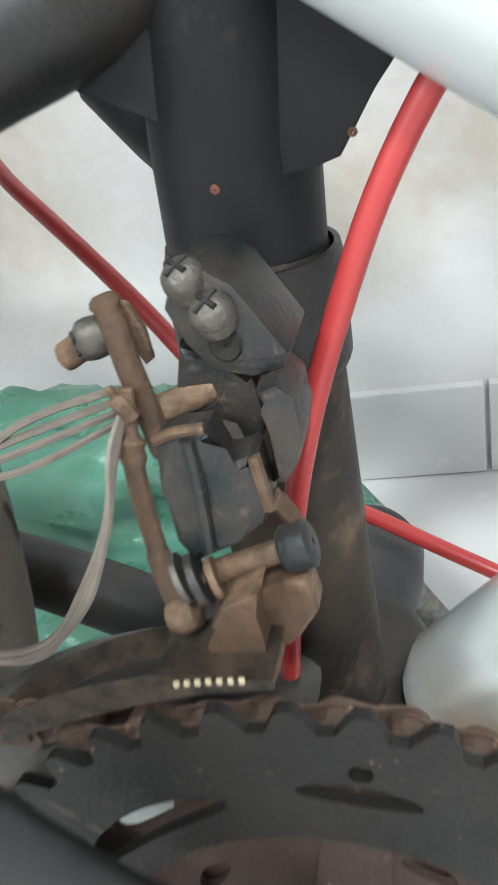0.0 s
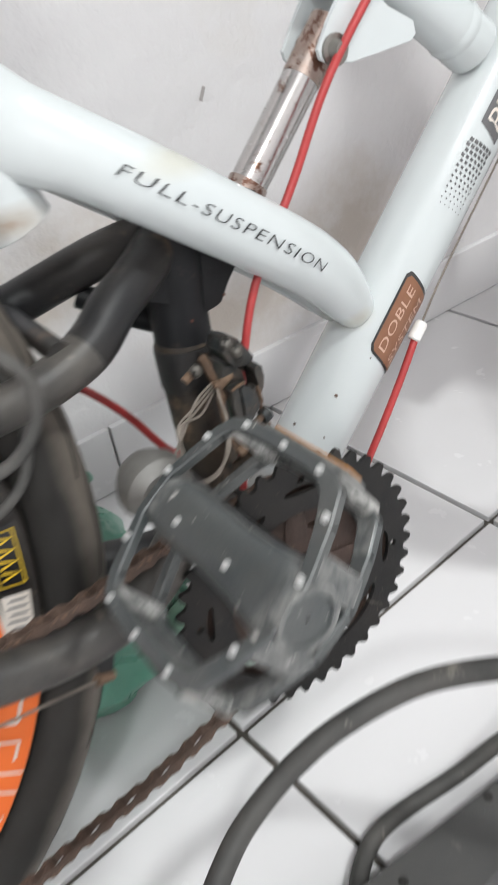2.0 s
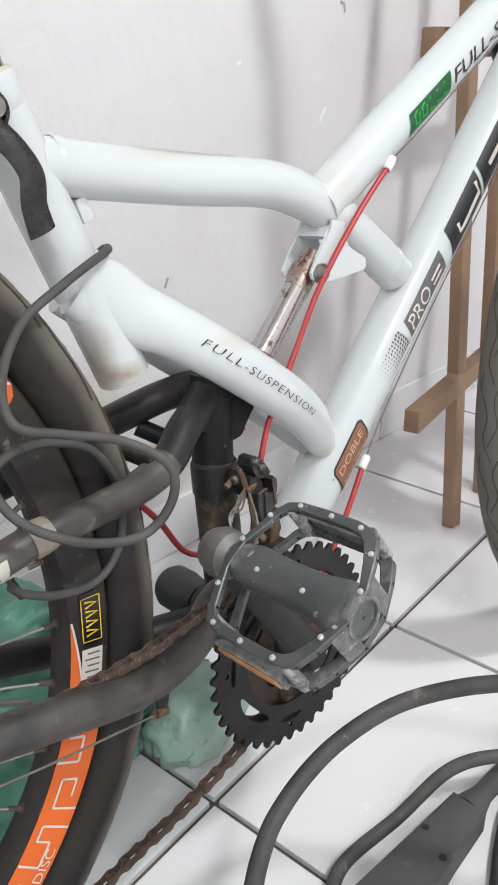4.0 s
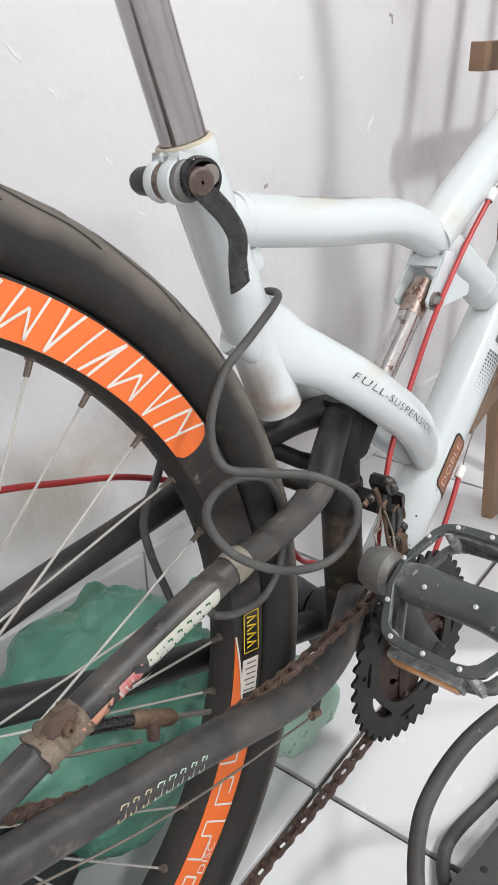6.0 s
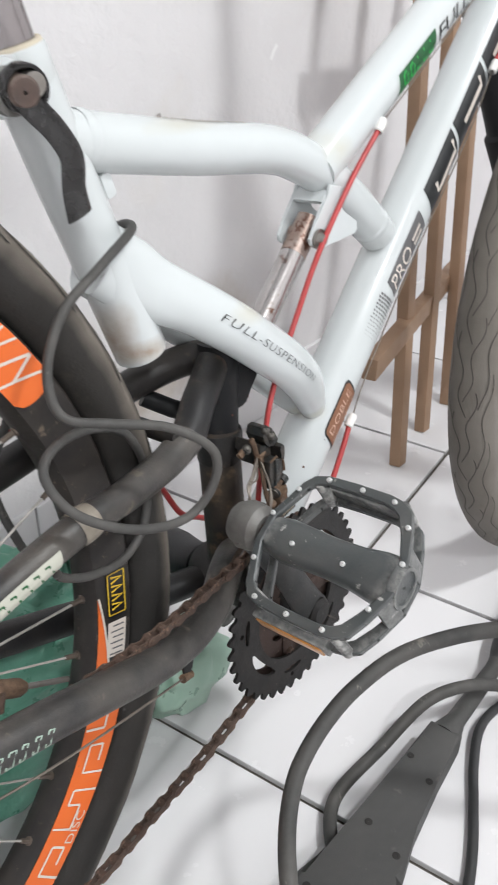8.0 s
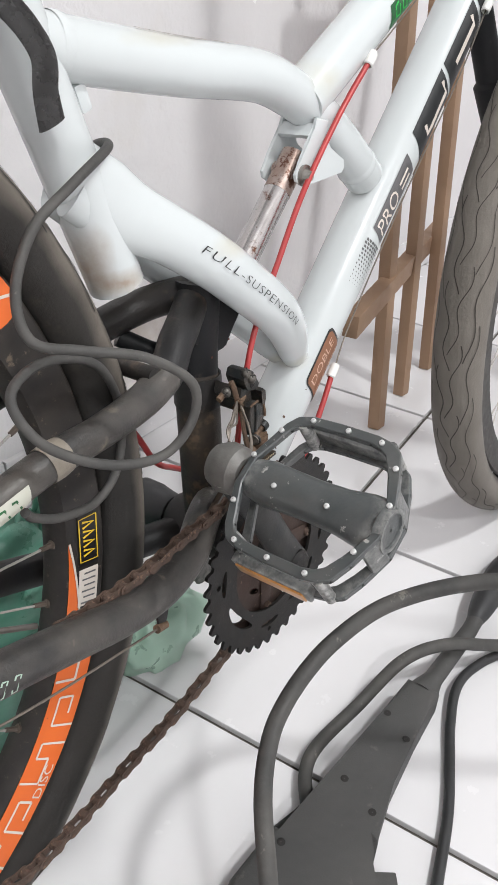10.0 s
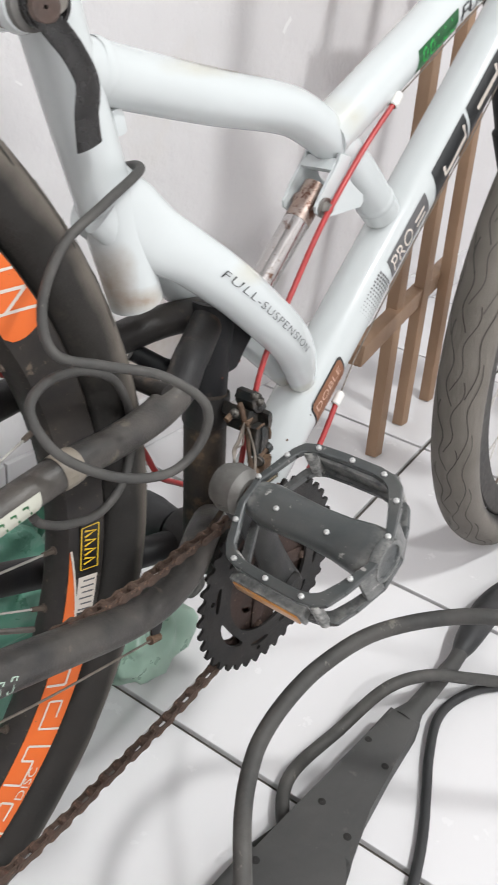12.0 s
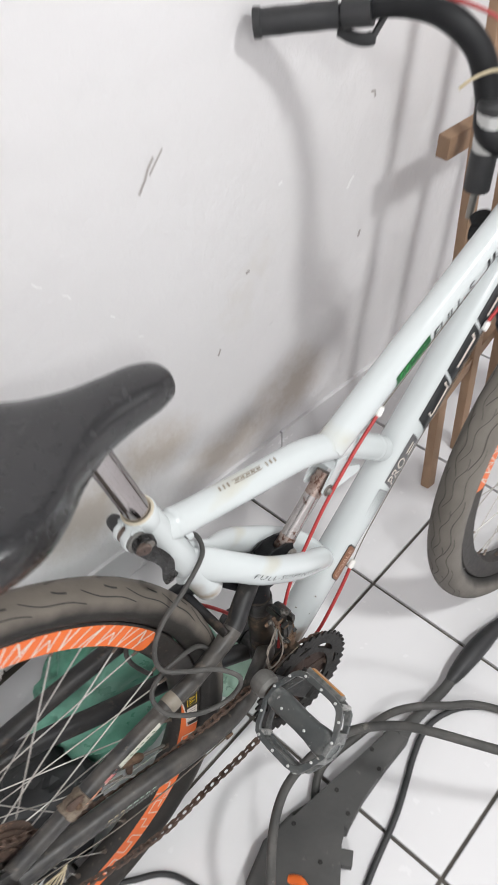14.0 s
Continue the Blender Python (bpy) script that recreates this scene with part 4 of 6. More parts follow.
def build_saddle():
    sec = [(-0.158, 0.006, 0.740, 0.008), (-0.164, 0.018, 0.747, 0.018), (-0.182, 0.0255, 0.752, 0.028), (-0.212, 0.028, 0.755, 0.034), (-0.245, 0.034, 0.757, 0.042), (-0.278, 0.050, 0.759, 0.054), (-0.308, 0.073, 0.761, 0.068), (-0.338, 0.092, 0.765, 0.076), (-0.37, 0.103, 0.771, 0.080), (-0.40, 0.103, 0.775, 0.080), (-0.42, 0.09, 0.773, 0.072), (-0.433, 0.055, 0.766, 0.05)]
    fine = spline([(a, b, c) for a, b, c, d in sec], 4)
    drop = [d for *_, d in sec]
    bm = bmesh.new()
    rings = []
    for i, p in enumerate(fine):
        f = i / 4
        d = drop[int(f)] + (drop[min(int(f) + 1, len(drop) - 1)] - drop[int(f)]) * (f - int(f))
        ring = []
        for s in range(20):
            q = 2 * math.pi * s / 20
            x, z = math.cos(q), math.sin(q)
            x = math.copysign(abs(x) ** 0.75, x)
            zz = z * 0.012 if z > 0 else math.copysign(abs(z) ** 0.7, z) * d
            narrow = 1.0 if z > -0.3 else 0.94
            ring.append(bm.verts.new((p.x, p.y * x * narrow, p.z - 0.012 + zz)))
        rings.append(ring)
    for A, B in zip(rings, rings[1:]):
        for s in range(20):
            bm.faces.new((A[s], A[(s + 1) % 20], B[(s + 1) % 20], B[s]))
    bm.faces.new(rings[0])
    bm.faces.new(rings[-1])
    sd = part("saddle", bm, SADDLE, bicycle, "smooth black vinyl saddle")
    for s in (-1, 1):
        part("saddle_rail", rod(spline([(-0.20, s * 0.008, 0.728), (-0.25, s * 0.02, 0.712), (-0.31, s * 0.022, 0.704), (-0.37, s * 0.026, 0.722), (-0.40, s * 0.035, 0.748)]), 0.0035, 10), STEEL, sd)
    part("rail_clamp", rod([(-0.272, -0.020, 0.716), (-0.272, 0.020, 0.716)], 0.007, 16), STEEL, sd)
    sd.location = (-0.004, 0, 0.020)
    return sd


build_saddle()

# --- rear triangle ---
def build_swingarm():
    sw = part("swingarm", rod([(-0.0972, 0, 0.352), (-0.0975, 0, 0.349), (-0.0985, 0, 0.207)], [0.0160, 0.0168, 0.0168], 28), POSTDUST, bicycle, "black painted rear triangle coated with brown dust")
    part("bottom_bracket", lathe(bmesh.new(), [(-0.036, 0.014), (-0.036, 0.0205), (-0.03, 0.022), (0.03, 0.022), (0.036, 0.0205), (0.036, 0.014)], (-0.0925, 0, 0.2065), (0, 1, 0), 28), DUSTY, sw)
    part("pivot_tube", rod([(-0.089, 0, 0.418), (-0.0955, 0, 0.372), (-0.0973, 0, 0.345)], 0.0160, 28), BLACK, sw, "smooth black upper tube")
    near = spline([(-0.094, 0.000, 0.409), (-0.110, -0.007, 0.401), (-0.122, -0.013, 0.3965), (-0.138, -0.021, 0.3915), (-0.156, -0.030, 0.382), (-0.174, -0.035, 0.3765), (-0.196, -0.040, 0.3742), (-0.235, -0.050, 0.3765), (-0.28, -0.056, 0.3775), (-0.365, -0.061, 0.3630), (-0.50, -0.068, 0.331)])
    part("seat_stay", rod(near[35:], [max(0.0101, 0.0122 - 0.0001 * i) for i in range(len(near) - 35)], 18), STAYDUST, sw)
    part("stay_elbow", rod(near[:36], 0.0122, 18), DUSTY, sw)
    far = spline([(-0.090, 0.006, 0.410), (-0.118, 0.030, 0.402), (-0.17, 0.05, 0.386), (-0.235, 0.055, 0.372), (-0.36, 0.062, 0.352), (-0.50, 0.068, 0.325)])
    part("seat_stay", rod(far, 0.0122, 18), DUSTY, sw)
    part("elbow_web", prism(bmesh.new(), [(-0.097, 0.371), (-0.1075, 0.379), (-0.120, 0.3855), (-0.132, 0.390), (-0.120, 0.398), (-0.098, 0.404)], -0.012, -0.006, 0.001), BLACK, sw)
    part("stay_brace", rod([(-0.134, 0.040, 0.382), (-0.118, 0.026, 0.3695), (-0.101, 0.008, 0.3606)], 0.0072, 12), BLACK, sw)
    part("stay_bridge", rod([(-0.175, -0.038, 0.386), (-0.175, 0.052, 0.386)], 0.006, 12), DUSTY, sw)
    low = spline([(-0.104, -0.012, 0.243), (-0.123, -0.028, 0.258), (-0.146, -0.042, 0.2630), (-0.168, -0.050, 0.2520), (-0.194, -0.053, 0.2435), (-0.222, -0.056, 0.2445), (-0.250, -0.059, 0.2515), (-0.285, -0.062, 0.2630), (-0.343, -0.064, 0.279), (-0.43, -0.066, 0.297), (-0.50, -0.068, 0.312)])
    part("chain_stay", rod(low, 0.0128, 18), STAYDUST, sw)
    lowfar = spline([(-0.108, 0.024, 0.205), (-0.16, 0.045, 0.205), (-0.22, 0.055, 0.222), (-0.31, 0.06, 0.25), (-0.40, 0.064, 0.285), (-0.50, 0.068, 0.312)])
    part("chain_stay", rod(lowfar, 0.0128, 18), DUSTY, sw)
    outline = [(-0.100, 0.364), (-0.0790, 0.3665), (-0.0750, 0.3675), (-0.0680, 0.3775), (-0.047, 0.401), (-0.0405, 0.408), (-0.0415, 0.418), (-0.051, 0.424), (-0.072, 0.429), (-0.086, 0.424)]
    for y in (-0.0118, 0.0088):
        part("gusset_plate", prism(bmesh.new(), outline, y, y + 0.003, 0.0006), BLACK, sw, smooth=False)
    for s in (-1, 1):
        part("dropout", prism(bmesh.new(), [(-0.52, 0.295), (-0.485, 0.30), (-0.48, 0.335), (-0.515, 0.345), (-0.53, 0.32)], s * 0.07 - 0.003, s * 0.07 + 0.003, 0.0006), DUSTY, sw, smooth=False)
    # tape wrapped round the near stay, and its long torn sticker
    part("tape_wrap", rod(near[62:65], [0.0106, 0.0112, 0.0107], 18, caps=False), TAPE, sw, "dusty tape wrapped round the stay")
    # rusty knuckle at the stay's end, brake pin and pad beside the rim
    kn = part("stay_knuckle", rod(spline([(-0.404, -0.068, 0.360), (-0.411, -0.070, 0.364), (-0.418, -0.069, 0.360), (-0.423, -0.067, 0.351)], 5), [0.004] + [0.0055] * 5 + [0.0065] * 5 + [0.0055] * 4 + [0.003], 12, flat=0.6), RUST, sw, "rusty lug at the end of the stay")
    part("knuckle_bolt", lathe(bmesh.new(), [(-0.002, 0.001), (-0.002, 0.003), (0.0, 0.004), (0.003, 0.004)], (-0.4120, -0.0745, 0.361), (0, 1, 0), 12), FDRUST, kn)
    # torn wrapping left on the stay's end
    rnd = random.Random(11)
    ends = [Vector((-0.399, -0.0628, 0.3555)).lerp(Vector((-0.427, -0.0642, 0.3490)), i / 14) for i in range(15)]
    wrap = rod(ends, [rnd.uniform(0.0104, 0.0121) for _ in ends], 18)
    for v in wrap.verts:
        v.co += Vector((rnd.uniform(-1, 1), rnd.uniform(-1, 1), rnd.uniform(-1, 1))) * 0.0012
    part("torn_wrapping", wrap, TORNWRAP, sw, "torn brown and cream wrapping round the stay")
    # brake arm behind the stay: a black rod, a rusty sleeve with its screw, and a thin pin to the rim
    brake = part("brake_arm", rod([(-0.398, -0.038, 0.3260), (-0.378, -0.035, 0.3140), (-0.350, -0.035, 0.2995)], 0.0044, 14), LEVERBLACK, sw, "black brake arm with a rusty sleeve")
    part("brake_sleeve", rod([(-0.353, -0.035, 0.3010), (-0.350, -0.035, 0.2995), (-0.324, -0.035, 0.2828), (-0.320, -0.035, 0.2803)], [0.0040, 0.0060, 0.0058, 0.0036], 14), FDRUST, brake)
    part("sleeve_screw", rod([(-0.340, -0.040, 0.2935), (-0.3435, -0.042, 0.2830)], [0.0050, 0.0038], 10), RUST, brake)
    part("brake_pin", rod([(-0.321, -0.035, 0.2809), (-0.290, -0.034, 0.2628)], 0.0019, 10), STEEL, brake)
    part("brake_pin", rod([(-0.402, -0.045, 0.3170), (-0.352, -0.042, 0.2880)], 0.0013, 8), WIRE, brake)
    return sw, near, low


swingarm, NEAR_STAY, NEAR_LOW = build_swingarm()


def stay_decals():
    pl, acc = along(NEAR_STAY, r=0.0101)
    pl2, _ = along(NEAR_STAY, r=0.0101, lift=0.001)
    s0 = 0.222
    lifted = along(NEAR_STAY, r=0.0101, lift=0.0022)[0]
    low_side, low_side2, low_side3 = (lambda s, h, f=f: f(s, h - 0.0028) for f in (pl, pl2, lifted))
    a = part("stay_sticker", on_surface(*para(s0, s0 + 0.060, -0.0045, 0.0072, -0.002, 14, 5), low_side), STAYLABEL, swingarm, "weathered white sticker with green and dark shapes")
    b = part("stay_sticker", on_surface(*para(s0 + 0.066, s0 + 0.084, -0.0050, 0.0060, -0.004, 8, 5), low_side), REDDECAL, swingarm, "torn red sticker")
    part("stay_sticker", on_surface(*para(s0 + 0.092, s0 + 0.118, -0.007, 0.004, -0.007, 8, 5), low_side), FADEDORANGE, swingarm, "torn orange sticker end")
    green = [stroke([(s0 + 0.006 + 0.0080 * i, -0.0022), (s0 + 0.0082 + 0.0080 * i, 0.0044), (s0 + 0.0112 + 0.0080 * i, 0.0046)], 0.0013) for i in range(5)]
    part("sticker_mark", on_surface(*join(*green), low_side2), GREENDECAL, a)
    dark = [stroke([(s0 + 0.045 + 0.0052 * i, -0.0015), (s0 + 0.0468 + 0.0052 * i, 0.0048)], 0.0008) for i in range(3)]
    part("sticker_mark", on_surface(*join(*dark), low_side2), DECALGREY, a)
    tears = [stroke([(s0 + 0.052, -0.0045), (s0 + 0.060, -0.001), (s0 + 0.064, 0.0035), (s0 + 0.068, 0.0065)], 0.0040), stroke([(s0 + 0.066, -0.004), (s0 + 0.072, 0.000), (s0 + 0.076, -0.003)], 0.0026), stroke([(s0 + 0.084, 0.005), (s0 + 0.089, 0.0), (s0 + 0.095, -0.004)], 0.0052)]
    part("sticker_tear", on_surface(*join(*tears), low_side2), DECALBLACK, a)
    part("sticker_flap", on_surface(*join(stroke([(s0 + 0.061, -0.0052), (s0 + 0.066, -0.0015), (s0 + 0.074, 0.0010)], 0.0018), stroke([(s0 + 0.058, -0.0050), (s0 + 0.062, -0.0062)], 0.0030)), low_side3), STAYLABEL, a)
    part("sticker_mark", on_surface(*join(*[stroke([(s0 + 0.070 + 0.0048 * i, -0.0025), (s0 + 0.072 + 0.0048 * i, 0.0035)], 0.0012) for i in range(3)]), low_side2), STAYLABEL, b)
    pl, acc = along(NEAR_LOW, r=0.0128)
    base = acc[min(range(len(NEAR_LOW)), key=lambda i: abs(NEAR_LOW[i].x + 0.400))]
    marks = []
    for i in range(8):
        # slanted rounded outlines, one for each letter of the worn print
        s, wd = base - 0.0088 * i, 0.0034 if i in (1, 2, 5, 6, 7) else 0.0046
        marks.append(stroke([(s, -0.0048), (s - wd, -0.0044), (s - wd - 0.0028, 0.0044), (s - 0.0028, 0.0048)], 0.0011))
    for i in range(8):
        s = base - 0.0088 * i
        marks[i] = join(marks[i], stroke([(s, -0.0048), (s - 0.0028, 0.0048)], 0.0011))
    part("stay_mark", on_surface(*join(*marks[:3]), pl), DECALCREAM, swingarm, "worn cream outlines of letters")
    part("stay_mark", on_surface(*join(*marks[3:]), pl), STICKERGREEN, swingarm, "pale green outlines of letters")


stay_decals()

part("rust_chip", lathe(bmesh.new(), [(0.0, 0.0010), (0.0003, 0.0008), (0.0004, 0.0002)], (-0.0965, -0.0158, 0.3660), (0, -1, 0), 10), RUSTCHIP, swingarm)
part("rust_chip", lathe(bmesh.new(), [(0.0, 0.0009), (0.0003, 0.0007), (0.0004, 0.0002)], (-0.0725, -0.0119, 0.3712), (0, -1, 0), 9), RUSTCHIP, swingarm)

# --- shock ---
S0, S1 = Vector((-0.0490, 0, 0.4085)), Vector((0.0185, 0, 0.4745))
sd = (S1 - S0).normalized()
shock = part("shock_absorber", rod([S0 + sd * 0.008, S0 + sd * 0.088], 0.0104, 24), CHROME, bicycle, "rust-pitted chrome shock tube")
for p in (S0, S1):
    part("shock_eye", lathe(bmesh.new(), [(-0.010, 0.003), (-0.010, 0.0072), (0.010, 0.0072), (0.010, 0.003)], p, (0, 1, 0), 22), SHOCKRUST, shock)
part("shock_collar", rod([S0 + sd * 0.004, S0 + sd * 0.016], 0.0112, 24), SHOCKRUST, shock)
part("shock_collar", rod([S0 + sd * 0.076, S0 + sd * 0.109], 0.0107, 24), SHOCKRUST, shock, "rust-eaten end of the chrome tube")
part("shock_bolt", lathe(bmesh.new(), [(-0.006, 0.001), (-0.006, 0.005), (-0.002, 0.0065), (-0.001, 0.0085), (0.001, 0.0085)], (-0.0515, -0.019, 0.4105), (0, 1, 0), 18), STEEL, shock)

# --- cranks ---
RING_C = Vector((-0.0885, -0.063, 0.2068))


def build_crankset():
    c = part("crankset", lathe(bmesh.new(), [(-0.004, 0.001), (-0.004, 0.013), (-0.001, 0.016), (0.004, 0.0175), (0.02, 0.018), (0.03, 0.012)], RING_C, (0, 1, 0), 28), RINGBLACK, bicycle, "greasy black and rusty triple crankset")

    def tooth(n, r, phase=0.5):
        def f(a):
            x = (a * n / (2 * math.pi) + phase) % 1.0
            return r - 0.0055 * min(1.0, max(0.0, (abs(x - 0.5) - 0.10) / 0.26)) ** 1.2
        return f

    def lens(mid, half, base, height, first=-9.0, step=90.0):
        """The two edges of a rounded slot that repeats round the ring; base is its middle radius, half its half angle."""
        def h(deg):
            k = (deg - first - mid + step / 2) % step - step / 2
            return height * max(0.0, 1 - (k / half) ** 2) ** 0.5 + 1e-5
        return lambda d: base - h(d), lambda d: base + h(d), lambda d: h(d) > 2e-5

    s_lo, s_hi, s_in = lens(0, 10.5, 0.0635, 0.0026)
    o_lo, o_hi, o_in = lens(0, 1.9, 0.0698, 0.0023)
    w_lo, w_hi, w_in = lens(45, 21, 0.0600, 0.0042)
    # the slots and the windows share radii, so the rows are kept apart
    big = [0.0490, lambda d: min(w_lo(d), 0.0600), lambda d: max(w_hi(d), 0.0601), lambda d: max(s_lo(d), w_hi(d) + 1e-4, 0.0602), lambda d: max(s_hi(d), w_hi(d) + 2e-4, 0.0603), o_lo, o_hi, 0.0785, 0.0842]
    part("large_chainring", polar_plate(RING_C, RING_C.y, 0.0026, big, 672, lambda d, j: (j == 1 and w_in(d)) or (j == 3 and s_in(d)) or (j == 5 and o_in(d)), tooth(40, 0.0842, 0.48)), RINGBLACK, c)
    i_lo, i_hi, i_in = lens(64, 11, 0.0345, 0.0026)
    m_lo, m_hi, m_in = lens(45, 19, 0.0580, 0.0055)
    part("middle_chainring", polar_plate(RING_C, RING_C.y + 0.0075, 0.0022, [0.018, i_lo, i_hi, m_lo, m_hi, 0.0660, 0.0695], 544, lambda d, j: (j == 1 and i_in(d)) or (j == 3 and m_in(d)), tooth(34, 0.0698)), RINGRUST, c)
    n_lo, n_hi, n_in = lens(30, 14, 0.033, 0.003)
    part("small_chainring", polar_plate(RING_C, RING_C.y + 0.0145, 0.0022, [0.018, n_lo, n_hi, 0.046, 0.0505], 384, lambda d, j: j == 1 and n_in(d), tooth(24, 0.0505)), RUST, c)
    for i in range(4):
        a = radians(-9 + 90 * i)
        p = RING_C + Vector((0.049 * math.cos(a), 0.001, 0.049 * math.sin(a)))
        part("spider_arm", rod([RING_C + Vector((0.015 * math.cos(a), 0.0055, 0.015 * math.sin(a))), RING_C + Vector((0.056 * math.cos(a), 0.0045, 0.056 * math.sin(a)))], [0.0085, 0.0060], 10, flat=0.22, up=(-math.sin(a), 0, math.cos(a))), RINGRUST, c)
        part("ring_bolt", lathe(bmesh.new(), [(-0.0005, 0.001), (-0.0005, 0.0028), (0.001, 0.0036), (0.004, 0.0036)], p, (0, 1, 0), 12), RUST, c)
    end = Vector((-0.168, -0.092, 0.334))
    hub = Vector((-0.0885, -0.0775, 0.2068))
    arm = spline([hub - (end - hub) * 0.06, hub.lerp(end, 0.2), hub.lerp(end, 0.5) + Vector((0, -0.001, 0)), hub.lerp(end, 0.82), end + (end - hub) * 0.03], 5)
    k = len(arm)
    part("crank_arm", rod(arm, [0.0165 - 0.004 * math.sin(math.pi * i / (k - 1)) for i in range(k)], 18, flat=0.52, up=(0.87, 0, 0.49)), CRANKBLACK, c, "scuffed black crank arm")
    part("crank_boss", lathe(bmesh.new(), [(-0.0105, 0.001), (-0.0105, 0.011), (-0.006, 0.0158), (0.004, 0.0168), (0.012, 0.0135), (0.014, 0.001)], end, (0, 1, 0), 28), WORNBOSS, c, "worn pale grey end of the crank arm")
    part("pedal_axle", rod([end, end + Vector((-0.001, -0.03, 0.0005))], 0.0072, 16), RUST, c)
    part("crank_bolt", lathe(bmesh.new(), [(-0.012, 0.001), (-0.012, 0.009), (-0.009, 0.012), (0, 0.012)], hub, (0, 1, 0), 20), RINGBLACK, c)
    lhub, lend = Vector((-0.0945, 0.068, 0.207)), Vector((-0.023, 0.078, 0.080))
    part("crank_arm", rod([lhub, lhub.lerp(lend, 0.5), lend], [0.0145, 0.0125, 0.014], 16, flat=0.52, up=(0.87, 0, 0.49)), CRANKBLACK, c)
    part("crank_cap", lathe(bmesh.new(), [(-0.03, 0.012), (-0.028, 0.0165), (-0.012, 0.0185), (-0.004, 0.020), (0.012, 0.020), (0.018, 0.017), (0.019, 0.001)], lhub, (0, 1, 0), 28), PLASTIC, c)
    return c


crankset = build_crankset()


def build_pedal():
    ang = radians(32.6)
    d = Vector((math.cos(ang), 0, math.sin(ang)))
    m = Matrix((-d, Vector((0, -1, 0)), (-d).cross(Vector((0, -1, 0))))).transposed().to_4x4()
    m = Matrix.Translation((-0.169, -0.105, 0.3345)) @ m
    # here x runs to the rear edge, y outward from the crank, z up out of the tread
    bm = bmesh.new()
    sec = [(0.004, 0.0115, 0.0105), (0.016, 0.0140, 0.0105), (0.03, 0.0135, 0.0092), (0.05, 0.0128, 0.009), (0.068, 0.0135, 0.0095), (0.084, 0.0160, 0.0105), (0.098, 0.0158, 0.0115)]
    rings = []
    for y, hx, hz in sec:
        rings.append([bm.verts.new((math.copysign(abs(math.cos(q)) ** 0.7, math.cos(q)) * hx, y, math.copysign(abs(math.sin(q)) ** 0.7, math.sin(q)) * hz)) for q in (2 * math.pi * s / 20 for s in range(20))])
    for A, B in zip(rings, rings[1:]):
        for s in range(20):
            bm.faces.new((A[s], A[(s + 1) % 20], B[(s + 1) % 20], B[s]))
    bm.faces.new(rings[0])
    bm.faces.new(rings[-1])
    p = part("pedal", bm, PEDALGREY, bicycle, "scuffed dark grey platform pedal with studs")
    p.matrix_basis = m
    def loop(half):
        """A closed outline from the points of one half, mirrored across the axle."""
        return [(-x, y) for x, y in half[::-1]] + list(half)

    outer = loop([(0.010, 0.001), (0.037, 0.011), (0.0440, 0.0165), (0.0470, 0.026), (0.0480, 0.045), (0.0480, 0.070), (0.0462, 0.080), (0.0420, 0.0875), (0.030, 0.0935), (0.010, 0.1005)])
    inner = loop([(0.009, 0.006), (0.034, 0.0165), (0.0385, 0.0205), (0.0405, 0.028), (0.0412, 0.045), (0.0412, 0.068), (0.0396, 0.0755), (0.0365, 0.0805), (0.026, 0.0870), (0.009, 0.0950)])

    def rail(z0, z1):
        b = bmesh.new()
        k = len(outer)
        v = [[b.verts.new((x, y, z)) for x, y in o] for o in (outer, inner) for z in (z0, z1)]
        for i in range(k):
            j = (i + 1) % k
            b.faces.new((v[0][i], v[0][j], v[1][j], v[1][i]))
            b.faces.new((v[2][i], v[2][j], v[3][j], v[3][i]))
            b.faces.new((v[1][i], v[1][j], v[3][j], v[3][i]))
            b.faces.new((v[0][i], v[0][j], v[2][j], v[2][i]))
        bmesh.ops.bevel(b, geom=[e for e in b.edges], offset=0.0008, segments=1, affect="EDGES")
        return b

    part("upper_cage", rail(0.0060, 0.0108), PEDALGREY, p)
    part("lower_cage", rail(-0.0195, -0.0145), PEDALGREY, p)
    for s in (-1, 1):
        part("cage_post", rod([(s * 0.0410, 0.0205, -0.0175), (s * 0.0410, 0.0205, 0.009)], 0.0040, 10), PEDALGREY, p)
        part("cage_post", rod([(s * 0.0440, 0.0800, -0.0175), (s * 0.0440, 0.0800, 0.009)], 0.0036, 10), PEDALGREY, p)
        part("cage_wall", box(bmesh.new(), (s * 0.015, 0.0960, -0.004), (0.013, 0.006, 0.026), Matrix.Rotation(radians(-s * 19), 4, "Z"), 0.002), PEDALGREY, p)
        b = box(bmesh.new(), (s * 0.0475, 0.044, -0.0120), (0.007, 0.054, 0.014), None, 0.0016)
        h = part("reflector_holder", b, PEDALGREY, p)
        part("reflector", box(bmesh.new(), (s * 0.0510, 0.044, -0.0125), (0.0025, 0.048, 0.0100), None, 0.0008), AMBER, h, "dusty amber plastic reflector")
    part("end_cap", lathe(bmesh.new(), [(-0.004, 0.014), (0.002, 0.013), (0.002, 0.0105), (0.0008, 0.010), (0.0008, 0.001)], (0, 0.099, 0), (0, 1, 0), 28), PEDALGREY, p)
    for x, y in ((-0.0102, 0.0035), (-0.0311, 0.0115), (-0.0436, 0.0276), (-0.0443, 0.052), (-0.0436, 0.0746), (-0.0310, 0.0900), (-0.0091, 0.0972), (0.0225, 0.0915), (0.0440, 0.0725), (0.0446, 0.0474), (0.0430, 0.0228), (0.0212, 0.0080)):
        part("stud", lathe(bmesh.new(), [(0, 0.0017), (0.0016, 0.0017), (0.0020, 0.0011), (0.0020, 0.0002)], (x, y, 0.0106), (0, 0, 1), 10), STUD, p)
